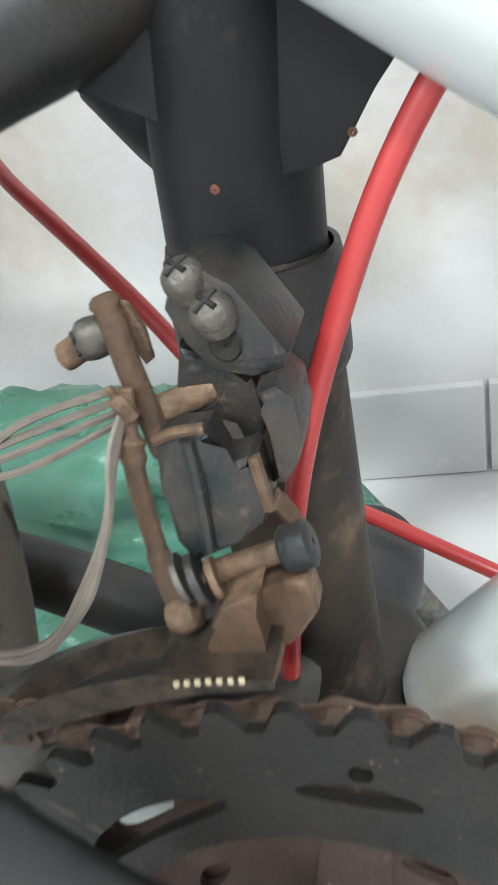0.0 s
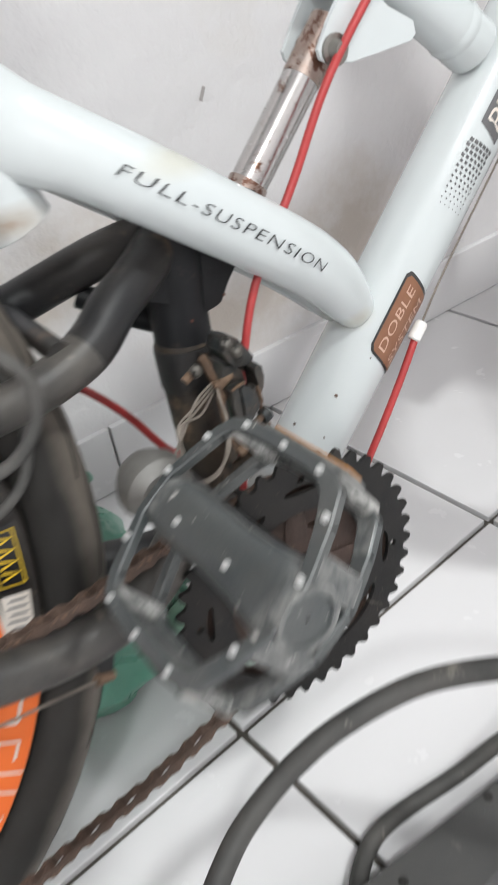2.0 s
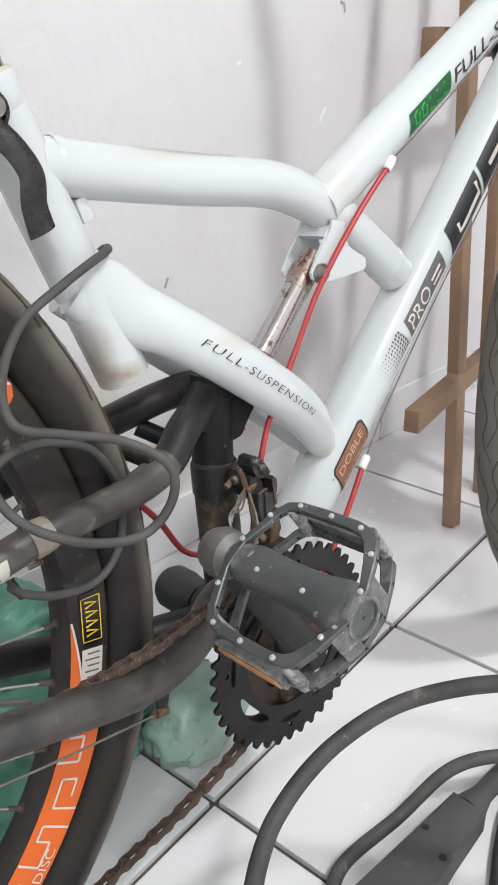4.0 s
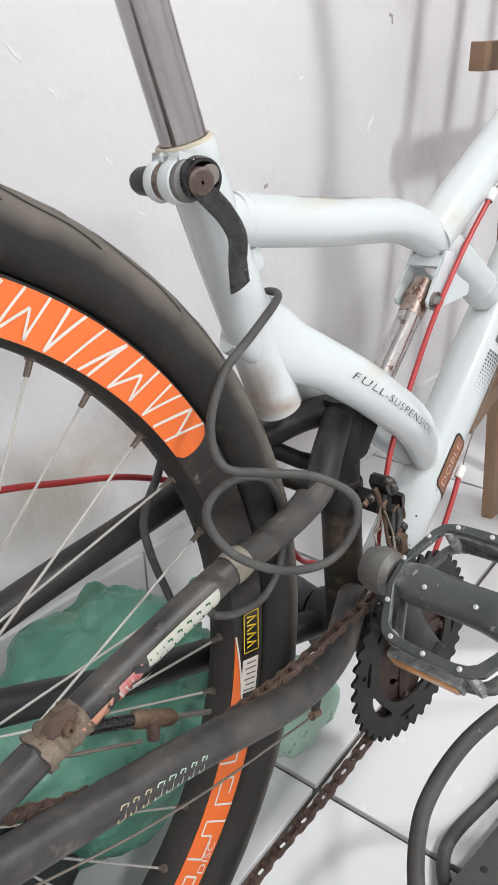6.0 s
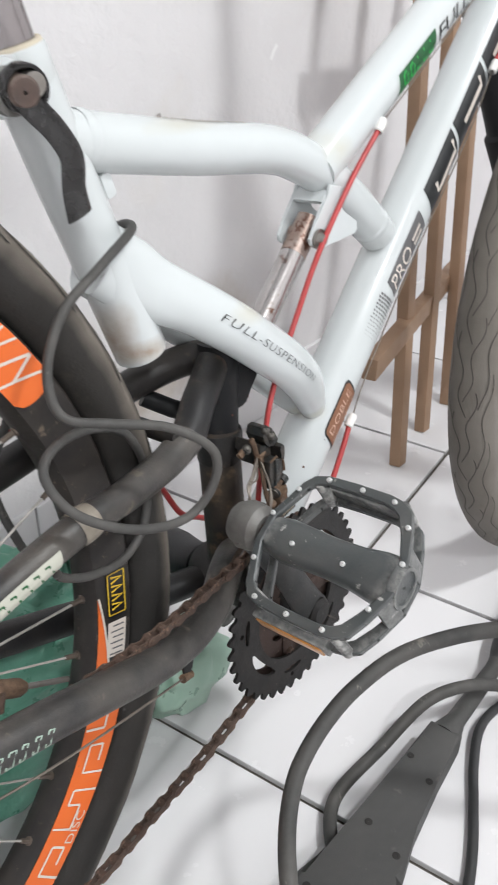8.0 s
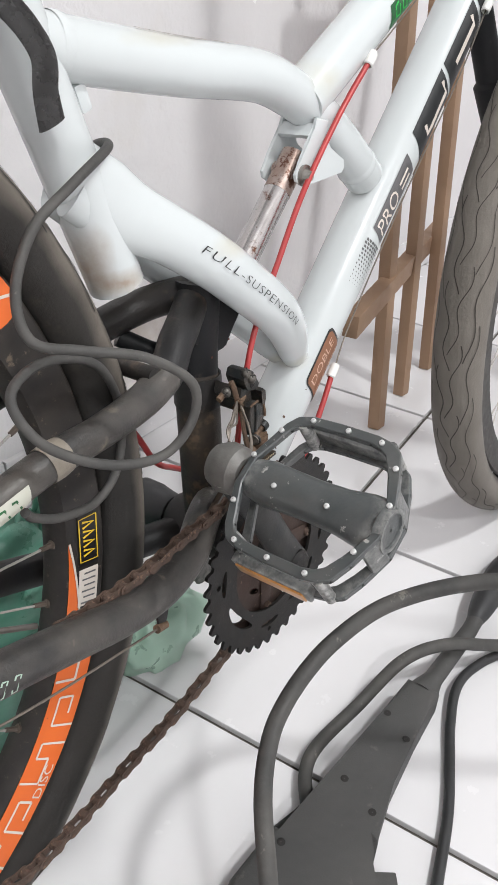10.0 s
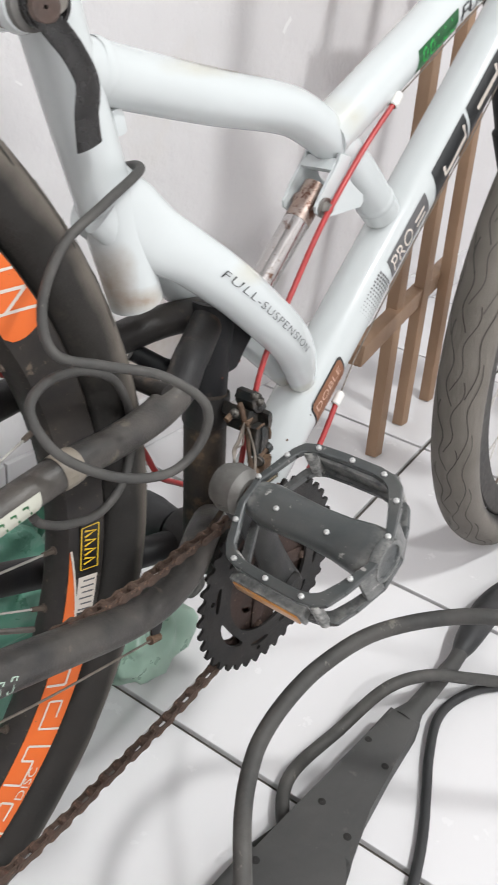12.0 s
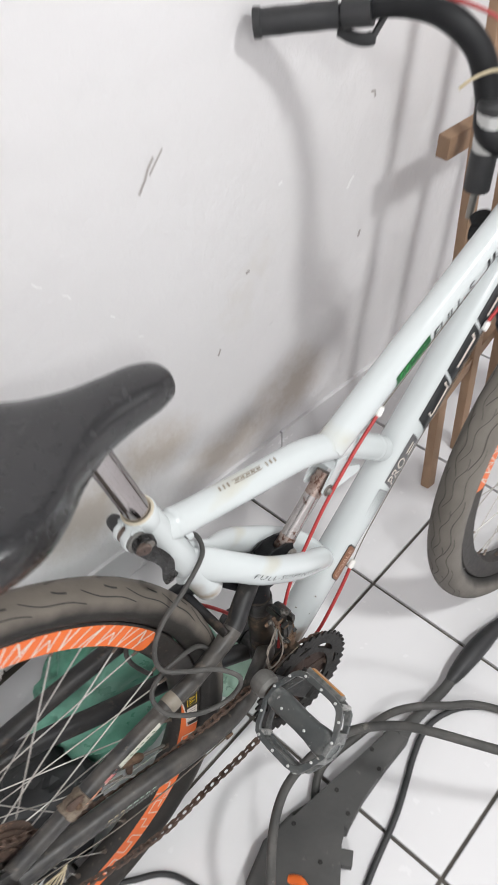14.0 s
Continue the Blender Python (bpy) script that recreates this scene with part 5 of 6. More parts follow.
    for y in (0.026, 0.063):
        part("stud", lathe(bmesh.new(), [(0, 0.0017), (0.0016, 0.0017), (0.0020, 0.0011), (0.0020, 0.0002)], (0.0034, y, 0.0088), (0, 0, 1), 10), STUD, p)
    return p


pedal = build_pedal()

# --- chain ---
def chain_link(outer):
    bm = bmesh.new()
    P = 0.0127
    for s in (-1, 1):
        y = s * (0.0032 if outer else 0.0021)
        ol = []
        for q in range(-4, 5):
            a = radians(22.5 * q)
            ol.append((P / 2 + 0.0040 * math.cos(a), 0.0040 * math.sin(a)))
        ol.append((0.0, 0.0026))
        for q in range(4, 13):
            a = radians(22.5 * q)
            ol.append((-P / 2 + 0.0040 * math.cos(a), 0.0040 * math.sin(a)))
        ol.append((0.0, -0.0026))
        prism(bm, ol, y - 0.0005, y + 0.0005)
    if outer:
        for x in (-P / 2, P / 2):
            lathe(bm, [(-0.0042, 0.0001), (-0.0042, 0.0018), (0.0042, 0.0018), (0.0042, 0.0001)], (x, 0, 0), (0, 1, 0), 8)
    else:
        for x in (-P / 2, P / 2):
            lathe(bm, [(-0.0016, 0.0036), (0.0016, 0.0036)], (x, 0, 0), (0, 1, 0), 10)
    return bm


def build_chain():
    path = spline([(-0.505, -0.045, 0.360), (-0.44, -0.046, 0.306), (-0.39, -0.047, 0.282), (-0.35, -0.048, 0.272), (-0.31, -0.049, 0.267), (-0.275, -0.050, 0.2640), (-0.243, -0.050, 0.2625), (-0.208, -0.051, 0.2640), (-0.176, -0.053, 0.2700), (-0.140, -0.056, 0.2755)], 36)
    top = []
    for i in range(40):
        a = radians(103 - 230 * i / 39)
        top.append(RING_C + Vector((0.0705 * math.cos(a), 0.0075, 0.0705 * math.sin(a))))
    low = spline([(-0.1365, -0.0575, 0.1475), (-0.163, -0.055, 0.135), (-0.205, -0.052, 0.120), (-0.257, -0.05, 0.109), (-0.30, -0.049, 0.099), (-0.345, -0.048, 0.096), (-0.42, -0.046, 0.115), (-0.48, -0.045, 0.145)], 40)
    pts = path + top + low
    first = chain_link(True)
    ch = part("chain", rod([(-0.505, -0.045, 0.365), (-0.5, -0.045, 0.362)], 0.001, 6), RUST, bicycle, "rusty bicycle chain, slack in the lower run")
    a = part("chain_link", first, RUST, ch, smooth=False)
    b = part("chain_link", chain_link(False), RUST, ch, smooth=False)
    acc, s, k = 0.0, 0.0, 0
    for p, q in zip(pts, pts[1:]):
        L = (q - p).length
        while s <= acc + L:
            c = p.lerp(q, (s - acc) / max(L, 1e-6))
            t = (q - p).normalized()
            u = t.cross(Vector((0, 1, 0))).normalized()
            m = Matrix((t, u.cross(t), u)).transposed().to_4x4()
            if k < 2:
                o = (a, b)[k]
            else:
                o = new("chain_link", (a, b)[k % 2].data)
                o.parent = ch
            o.matrix_basis = Matrix.Translation(c) @ m
            k += 1
            s += 0.0127
        acc += L


build_chain()

# --- front derailleur ---
def build_derailleur():
    f = part("front_derailleur", lathe(bmesh.new(), [(-0.013, 0.0166), (-0.013, 0.0176), (-0.011, 0.0183), (0.009, 0.0183), (0.012, 0.0178), (0.012, 0.0166)], (-0.0968, 0.000, 0.3380), (0.03, 0, 1), 32), DUSTY, bicycle, "dusty front derailleur with frayed cable")

    def screw(c, axis, r=0.0030):
        """A round-headed screw; dark rods across it paint the shade of a crossed slot."""
        a = Vector(axis).normalized()
        sc = part("bolt", lathe(bmesh.new(), [(0, r * 0.95), (0.0022, r), (0.0036, r * 0.92), (0.0046, r * 0.6), (0.0048, 0.0002)], c, axis, 16), SCREW, f)
        x = a.orthogonal().normalized()
        for q in (x, a.cross(x)):
            part("screw_slot", rod([Vector(c) + a * 0.00465 - q * r * 0.62, Vector(c) + a * 0.00465 + q * r * 0.62], 0.0005, 6), RUBBER, sc)

    # upper block with its two adjusting screws, and the body below it
    part("upper_block", prism(bmesh.new(), [(-0.1002, 0.3527), (-0.0975, 0.3578), (-0.0930, 0.3581), (-0.0887, 0.3554), (-0.0822, 0.3446), (-0.0835, 0.3420), (-0.0887, 0.3410), (-0.0947, 0.3427), (-0.0981, 0.3471)], -0.0475, -0.030, 0.0020), FDBLACK, f)
    # dark disc on the block's face paints the shade of a pocket
    part("block_pocket", lathe(bmesh.new(), [(0.0, 0.0026), (0.0004, 0.0022), (0.0002, 0.0002)], (-0.0915, -0.0477, 0.3468), (0, -1, 0), 14), RUBBER, f)
    part("body", prism(bmesh.new(), [(-0.1000, 0.3464), (-0.0952, 0.3425), (-0.0890, 0.3405), (-0.0885, 0.3324), (-0.0915, 0.3262), (-0.0965, 0.3258), (-0.0985, 0.3314), (-0.0995, 0.3365), (-0.1025, 0.3385)], -0.0450, -0.020, 0.0014), FDBLACK, f)
    screw((-0.0957, -0.0455, 0.3545), (-0.15, -0.45, 1), 0.0034)
    screw((-0.0920, -0.0470, 0.3500), (-0.15, -0.55, 1), 0.0036)
    part("hook_link", prism(bmesh.new(), [(-0.0873, 0.3413), (-0.0840, 0.3424), (-0.0816, 0.3402), (-0.0812, 0.3347), (-0.0826, 0.3297), (-0.0852, 0.3261), (-0.0876, 0.3264), (-0.0849, 0.3345), (-0.0858, 0.3390)], -0.0525, -0.040, 0.0012), FDBLACK, f)
    part("swing_link", prism(bmesh.new(), [(-0.1037, 0.3359), (-0.1007, 0.3373), (-0.0950, 0.3375), (-0.0944, 0.3365), (-0.0937, 0.3313), (-0.0921, 0.3324), (-0.0891, 0.3334), (-0.0881, 0.3326), (-0.0873, 0.3248), (-0.0891, 0.3209), (-0.0938, 0.3180), (-0.1022, 0.3138), (-0.1046, 0.3183), (-0.1043, 0.3279)], -0.0555, -0.0480, 0.0018), FDBLACK, f)
    part("link_rib", rod(spline([(-0.0981, -0.0556, 0.3362), (-0.0980, -0.0562, 0.3286), (-0.0990, -0.0558, 0.3170)], 5), 0.0012, 8), FDBLACK, f)
    part("link_edge", rod(spline([(-0.0886, -0.0550, 0.3328), (-0.0880, -0.0556, 0.3285), (-0.0876, -0.0552, 0.3240)], 5), 0.0011, 8), FDRUST, f)
    part("link_edge", rod(spline([(-0.1034, -0.0550, 0.3362), (-0.0995, -0.0556, 0.3377), (-0.0952, -0.0552, 0.3378)], 5), 0.0009, 8), FDRUST, f)
    part("pivot_pin", rod([(-0.1090, -0.046, 0.3352), (-0.0960, -0.043, 0.3385)], 0.0024, 14), FDRUST, f)
    part("pivot_pin", rod([(-0.1040, -0.054, 0.3092), (-0.0970, -0.053, 0.3113), (-0.0868, -0.052, 0.3143)], [0.0022, 0.0022, 0.0019], 14), FDRUST, f)
    part("pin_eye", lathe(bmesh.new(), [(-0.0026, 0.0015), (-0.0030, 0.0034), (-0.0022, 0.0040), (0.0018, 0.0040), (0.0024, 0.0030), (0.0024, 0.0005)], (-0.0850, -0.052, 0.3146), (1, 0.1, 0.28), 20), FDBLACK, f)
    part("eye_strap", rod(spline([(-0.0858, -0.0500, 0.3184), (-0.0868, -0.0510, 0.3215), (-0.0880, -0.0520, 0.3240)], 4), 0.0016, 8), FDRUST, f)
    part("washer", lathe(bmesh.new(), [(-0.0005, 0.001), (-0.0005, 0.0042), (0.0005, 0.0042), (0.0005, 0.001)], (-0.1042, -0.0575, 0.3128), (1, 0.30, 0.28), 20), SCREW, f)
    part("washer", lathe(bmesh.new(), [(-0.0007, 0.001), (-0.0007, 0.0046), (0.0007, 0.0046), (0.0007, 0.001)], (-0.1016, -0.0570, 0.3120), (1, 0.30, 0.28), 20), FDBLACK, f)
    part("washer", lathe(bmesh.new(), [(-0.0006, 0.001), (-0.0006, 0.0036), (0.0006, 0.0036), (0.0006, 0.001)], (-0.0990, -0.0560, 0.3115), (1, 0.30, 0.28), 20), FDRUST, f)
    part("pin_knob", lathe(bmesh.new(), [(-0.003, 0.0005), (-0.003, 0.0026), (-0.001, 0.0034), (0.002, 0.0028), (0.003, 0.0005)], (-0.1055, -0.0570, 0.3050), (1, 0.1, 0.28), 14), FDRUST, f)
    # cable arm with its clamp bolt
    part("cable_arm", rod(spline([(-0.1105, -0.0440, 0.3548), (-0.1091, -0.0455, 0.3498), (-0.1081, -0.0465, 0.3435), (-0.1064, -0.0475, 0.3355), (-0.1050, -0.049, 0.3300)], 6), [0.0016, 0.0024, 0.0027] + [0.0023] * 20 + [0.0020, 0.0016], 12, flat=0.75, up=(1, 0, 0)), FDRUST, f)
    part("arm_plate", prism(bmesh.new(), [(-0.1102, 0.3540), (-0.1070, 0.3530), (-0.1052, 0.3490), (-0.1050, 0.3440), (-0.1066, 0.3430), (-0.1085, 0.3480)], -0.0440, -0.0422, 0.0006), FDRUST, f)
    part("cable_arm_inner", rod(spline([(-0.1080, -0.050, 0.3425), (-0.1084, -0.0515, 0.3369), (-0.1094, -0.0525, 0.3292), (-0.1092, -0.0535, 0.3195), (-0.1082, -0.0550, 0.3105), (-0.1062, -0.0565, 0.3040)], 6), [0.0013] * 8 + [0.0024, 0.0020, 0.0024] + [0.0019] * 10 + [0.0023] * 10, 10, flat=0.7), FDRUST, f)
    part("arm_lug", rod(spline([(-0.1110, -0.050, 0.3425), (-0.1090, -0.051, 0.3405), (-0.1078, -0.051, 0.3380)], 4), [0.0008] * 3 + [0.0016] * 6, 8), FDRUST, f)
    screw((-0.1130, -0.0420, 0.3480), (-1, -0.65, -0.05), 0.0034)
    part("bolt_stub", rod([(-0.1165, -0.0415, 0.3468), (-0.1212, -0.0415, 0.3446)], 0.0024, 10), FDRUST, f)
    part("lower_link", prism(bmesh.new(), [(-0.0905, 0.3128), (-0.0969, 0.3098), (-0.1002, 0.3057), (-0.1008, 0.3010), (-0.1026, 0.2982), (-0.0990, 0.2968), (-0.0919, 0.2925), (-0.0904, 0.2955), (-0.0917, 0.2998), (-0.0926, 0.3040), (-0.0920, 0.3080)], -0.0610, -0.0530, 0.0010), FDRUST, f)
    part("lower_link", prism(bmesh.new(), [(-0.0925, 0.3082), (-0.0880, 0.3096), (-0.0842, 0.3102), (-0.0833, 0.3033), (-0.0868, 0.2985), (-0.0894, 0.2960), (-0.0925, 0.2968), (-0.0940, 0.3000)], -0.0550, -0.0480, 0.0010), FDRUST, f)
    # cage plates, bent round the ring
    for y, name, material in ((-0.0660, "outer_cage_plate", FDBLACK), (-0.0530, "inner_cage_plate", FDBLACK)):
        bm = bmesh.new()
        rows = []
        n = 14
        for i in range(n + 1):
            g = i / n
            a = radians(131 - 41 * g)
            hi = 0.0984 - 0.0048 * g ** 2 if name == "outer_cage_plate" else 0.0955
            lo = hi - 0.0018 - 0.0052 * math.sin(math.pi * min(1.0, 0.15 + g * 0.85)) if name == "outer_cage_plate" else 0.0890
            yy = y
            rows.append([(RING_C + Vector((r * math.cos(a), yy - RING_C.y, r * math.sin(a)))) for r in (lo, (lo + hi) / 2, hi)])
        vv = [[bm.verts.new(p) for p in r] for r in rows]
        for A, B in zip(vv, vv[1:]):
            for j in range(2):
                bm.faces.new((A[j], A[j + 1], B[j + 1], B[j]))
        bmesh.ops.solidify(bm, geom=bm.faces[:], thickness=0.0014)
        plate = part(name, bm, material, f)
        if name == "outer_cage_plate":
            bars = []
            for i in range(7):
                a = radians(99.8 - 1.15 * i)
                bars.append(a)
            b2 = bmesh.new()
            for a in bars:
                c = RING_C + Vector((0.0950 * math.cos(a), y - RING_C.y - 0.0012, 0.0950 * math.sin(a)))
                box(b2, c, (0.0009, 0.0004, 0.0012))
            tagged(part("plate_marking", b2, DECALCREAM, plate), kind="stuff")
    top = []
    for i in range(9):
        a = radians(103 - 13 * i / 8)
        top.append([RING_C + Vector((0.0945 * math.cos(a), yy - RING_C.y, 0.0945 * math.sin(a))) for yy in (-0.0665, -0.0530)])
    bm = bmesh.new()
    vv = [[bm.verts.new(p) for p in r] for r in top]
    for A, B in zip(vv, vv[1:]):
        bm.faces.new((A[0], A[1], B[1], B[0]))
    bmesh.ops.solidify(bm, geom=bm.faces[:], thickness=0.0014)
    part("cage_bridge", bm, FDBLACK, f)
    # coil of frayed wire
    rnd = random.Random(2)
    for k in range(4):
        j = lambda s: rnd.uniform(-s, s)
        loop = [(-0.1075, -0.047, 0.3440 - 0.001 * k), (-0.1115, -0.050, 0.3455 - 0.002 * k), (-0.126 + j(0.002), -0.057 - 0.001 * k, 0.344 - 0.002 * k), (-0.139 + j(0.002), -0.064, 0.338 + j(0.003)), (-0.1445 + j(0.002), -0.070, 0.328 + j(0.002)), (-0.143 + j(0.002), -0.071, 0.316 + j(0.002)), (-0.135, -0.069, 0.3075 + j(0.001)), (-0.125, -0.068, 0.309 + j(0.001)), (-0.117 + j(0.001), -0.066, 0.317), (-0.112 + j(0.001), -0.061, 0.327), (-0.110, -0.055, 0.337 + j(0.002)), (-0.108, -0.050, 0.343)]
        part("wire_coil", rod(spline(loop, 8), 0.0007, 6), WIRE, f)
    # the linkage stands slightly taller and further forward than drawn above
    stance = Matrix(((1, 0, 0, 0.0010), (0, 1, 0, 0.0005), (0, 0, 1.07, -0.0204), (0, 0, 0, 1)))
    for ob in f.children:
        if not ob.name.startswith(("outer_cage", "inner_cage", "cage_bridge", "wire_coil")):
            for me in [ob.data] + [k.data for k in ob.children]:
                me.transform(stance)
    return f


derailleur = build_derailleur()

# --- cables on the frame ---
def cable(points, r, material, name="cable_housing", label="", n=8, parent=bicycle):
    return part(name, rod(spline(points, n), r, 10), material, parent, label)


cable([(0.103, -0.0185, 0.545), (0.060, -0.020, 0.512), (0.008, -0.023, 0.4645), (-0.025, -0.0225, 0.418), (-0.0600, -0.027, 0.3775), (-0.0775, -0.030, 0.3435), (-0.0893, -0.032, 0.3080), (-0.097, -0.032, 0.265)], 0.0023, REDCABLE, label="red cable housing")
cable([(0.0487, -0.0255, 0.3025), (0.030, -0.0275, 0.278), (0.005, -0.028, 0.245), (-0.02, -0.026, 0.212), (-0.05, -0.02, 0.185)], 0.0025, REDCABLE, label="red cable housing")
cable([(-0.50, 0.075, 0.45), (-0.36, 0.09, 0.422), (-0.29, 0.097, 0.400), (-0.243, 0.094, 0.386), (-0.2024, 0.085, 0.368), (-0.1819, 0.070, 0.3544), (-0.161, 0.058, 0.3376), (-0.1422, 0.048, 0.3204), (-0.125, 0.043, 0.297), (-0.105, 0.045, 0.262), (-0.082, 0.048, 0.244), (-0.05, 0.045, 0.226), (-0.01, 0.03, 0.215)], 0.0026, REDCABLE, label="red cable housing")
for p, a in (((0.105, -0.0185, 0.547), (0.72, 0.02, 0.69)), ((0.0500, -0.0255, 0.3045), (0.70, 0, 0.71)), ((0.29, -0.029, 0.578), (0.70, 0, 0.71))):
    part("cable_stop", lathe(bmesh.new(), [(-0.007, 0.0032), (-0.006, 0.0042), (0.004, 0.0042), (0.006, 0.003), (0.006, 0.0005)], p, a, 14), FERRULE, bicycle, "white plastic cable stop")
cable([(0.107, -0.0185, 0.549), (0.16, -0.016, 0.575), (0.30, -0.014, 0.652)], 0.0006, WIRE, "brake_wire")
cable([(0.053, -0.0255, 0.3075), (0.085, -0.0205, 0.338), (0.17, -0.0175, 0.4235), (0.26, -0.0195, 0.5165), (0.29, -0.028, 0.575)], 0.0007, WIRE, "gear_wire")
cable([(0.293, -0.029, 0.583), (0.34, -0.03, 0.62), (0.40, -0.01, 0.68)], 0.0025, REDCABLE, label="red cable housing")
cable([(-0.50, -0.083, 0.312), (-0.429, -0.082, 0.286), (-0.374, -0.080, 0.268), (-0.308, -0.073, 0.247), (-0.216, -0.061, 0.2215)], 0.0008, WIRE, "gear_wire")
guide = part("cable_guide", prism(bmesh.new(), [(-0.2160, 0.2360), (-0.2040, 0.2350), (-0.2075, 0.2250), (-0.2110, 0.2190), (-0.2160, 0.2200)], -0.0612, -0.0590, 0.0005), DUSTY, bicycle, "small bracket that ends the gear wire")
part("guide_barrel", rod([(-0.2185, -0.0615, 0.2225), (-0.2090, -0.0600, 0.2195)], 0.0032, 12), FDRUST, guide)
for k in range(4):
    cable([(-0.452, -0.082, 0.292), (-0.47 - 0.004 * k, -0.090 + 0.004 * k, 0.278 - 0.003 * k), (-0.495, -0.086, 0.268 + 0.002 * k), (-0.478 - 0.003 * k, -0.08, 0.282), (-0.455, -0.084, 0.288)], 0.0009, DECALCREAM, "frayed_wire")

# --- rear hub, sprockets, gear mechanism ---
for i, r in enumerate((0.052, 0.044, 0.036, 0.029)):
    part("sprocket", lathe(bmesh.new(), [(-0.001, 0.012), (-0.001, r), (0.001, r), (0.001, 0.012)], (REAR_C[0], -0.034 - 0.0045 * i, REAR_C[2]), (0, 1, 0), 48), RUST, bicycle)
part("axle_nut", lathe(bmesh.new(), [(0, 0.001), (0, 0.0085), (0.009, 0.0085), (0.016, 0.005), (0.016, 0.001)], (REAR_C[0], -0.076, REAR_C[2]), (0, -1, 0), 6), STEEL, bicycle)
gm = part("rear_derailleur", rod([(-0.505, -0.078, 0.30), (-0.50, -0.085, 0.25), (-0.47, -0.065, 0.2)], [0.011, 0.014, 0.010], 12), PLASTIC, bicycle, "black rear derailleur")
part("derailleur_cage", prism(bmesh.new(), [(-0.478, 0.215), (-0.462, 0.212), (-0.468, 0.14), (-0.482, 0.13), (-0.492, 0.142)], -0.056, -0.054, 0.0005), STEEL, gm, smooth=False)
for z, x in ((0.198, -0.471), (0.148, -0.48)):
    part("jockey_wheel", lathe(bmesh.new(), [(-0.003, 0.004), (-0.003, 0.016), (0.003, 0.016), (0.003, 0.004)], (x, -0.045, z), (0, 1, 0), 22), PLASTIC, gm)

# --- fork, bars, front wheel ---
FRONT_C = Vector((0.476, -0.088, 0.321))
STEER = -2.0
front_m = BIKE.inverted() @ pose(FRONT_C.x, FRONT_C.y, FRONT_C.z, -4.5, 0, STEER)
front_wheel = wheel("front_wheel", (0, 0, 0), 0.325, bicycle, m=front_m, dust=(-0.75, -0.25, (0.125, 0.112, 0.096), (0.20, 0.182, 0.160)), ro=0.281, ri=0.2475, wavy=True)
rim_sticker(front_wheel, (0, 0, 0), -88, -20, 4, ro=0.281, ri=0.2475)
rim_sticker(front_wheel, (0, 0, 0), 95, 165, 6, ro=0.281, ri=0.2475)


def build_fork():
    inv = BIKE.inverted()
    L = lambda x, y, z: inv @ Vector((x, y, z))
    u = Vector((math.cos(radians(STEER)), math.sin(radians(STEER)), 0))
    nrm = Vector((-u.y, u.x, 0)) + Vector((0, 0, -0.1))
    crown = Vector((0.352, 0.015, 0.66))
    fk = part("fork", rod([inv @ (crown + nrm * 0.06), inv @ (crown - nrm * 0.06)], 0.019, 16), BLACK, bicycle, "black suspension fork")
    for s in (-1, 1):
        a = crown + nrm * 0.058 * s
        b = FRONT_C + nrm * 0.056 * s
        part("fork_leg", rod([inv @ (a + Vector((0, 0, 0.02))), inv @ a.lerp(b, 0.45), inv @ a.lerp(b, 0.46), inv @ b], [0.0145, 0.0145, 0.0185, 0.0165], 18), BLACK, fk)
    cable([L(0.33, -0.02, 0.68), L(0.37, 0.0, 0.60), L(0.385, -0.03, 0.52), L(0.395, -0.045, 0.44)], 0.0025, REDCABLE, label="red cable housing")


build_fork()


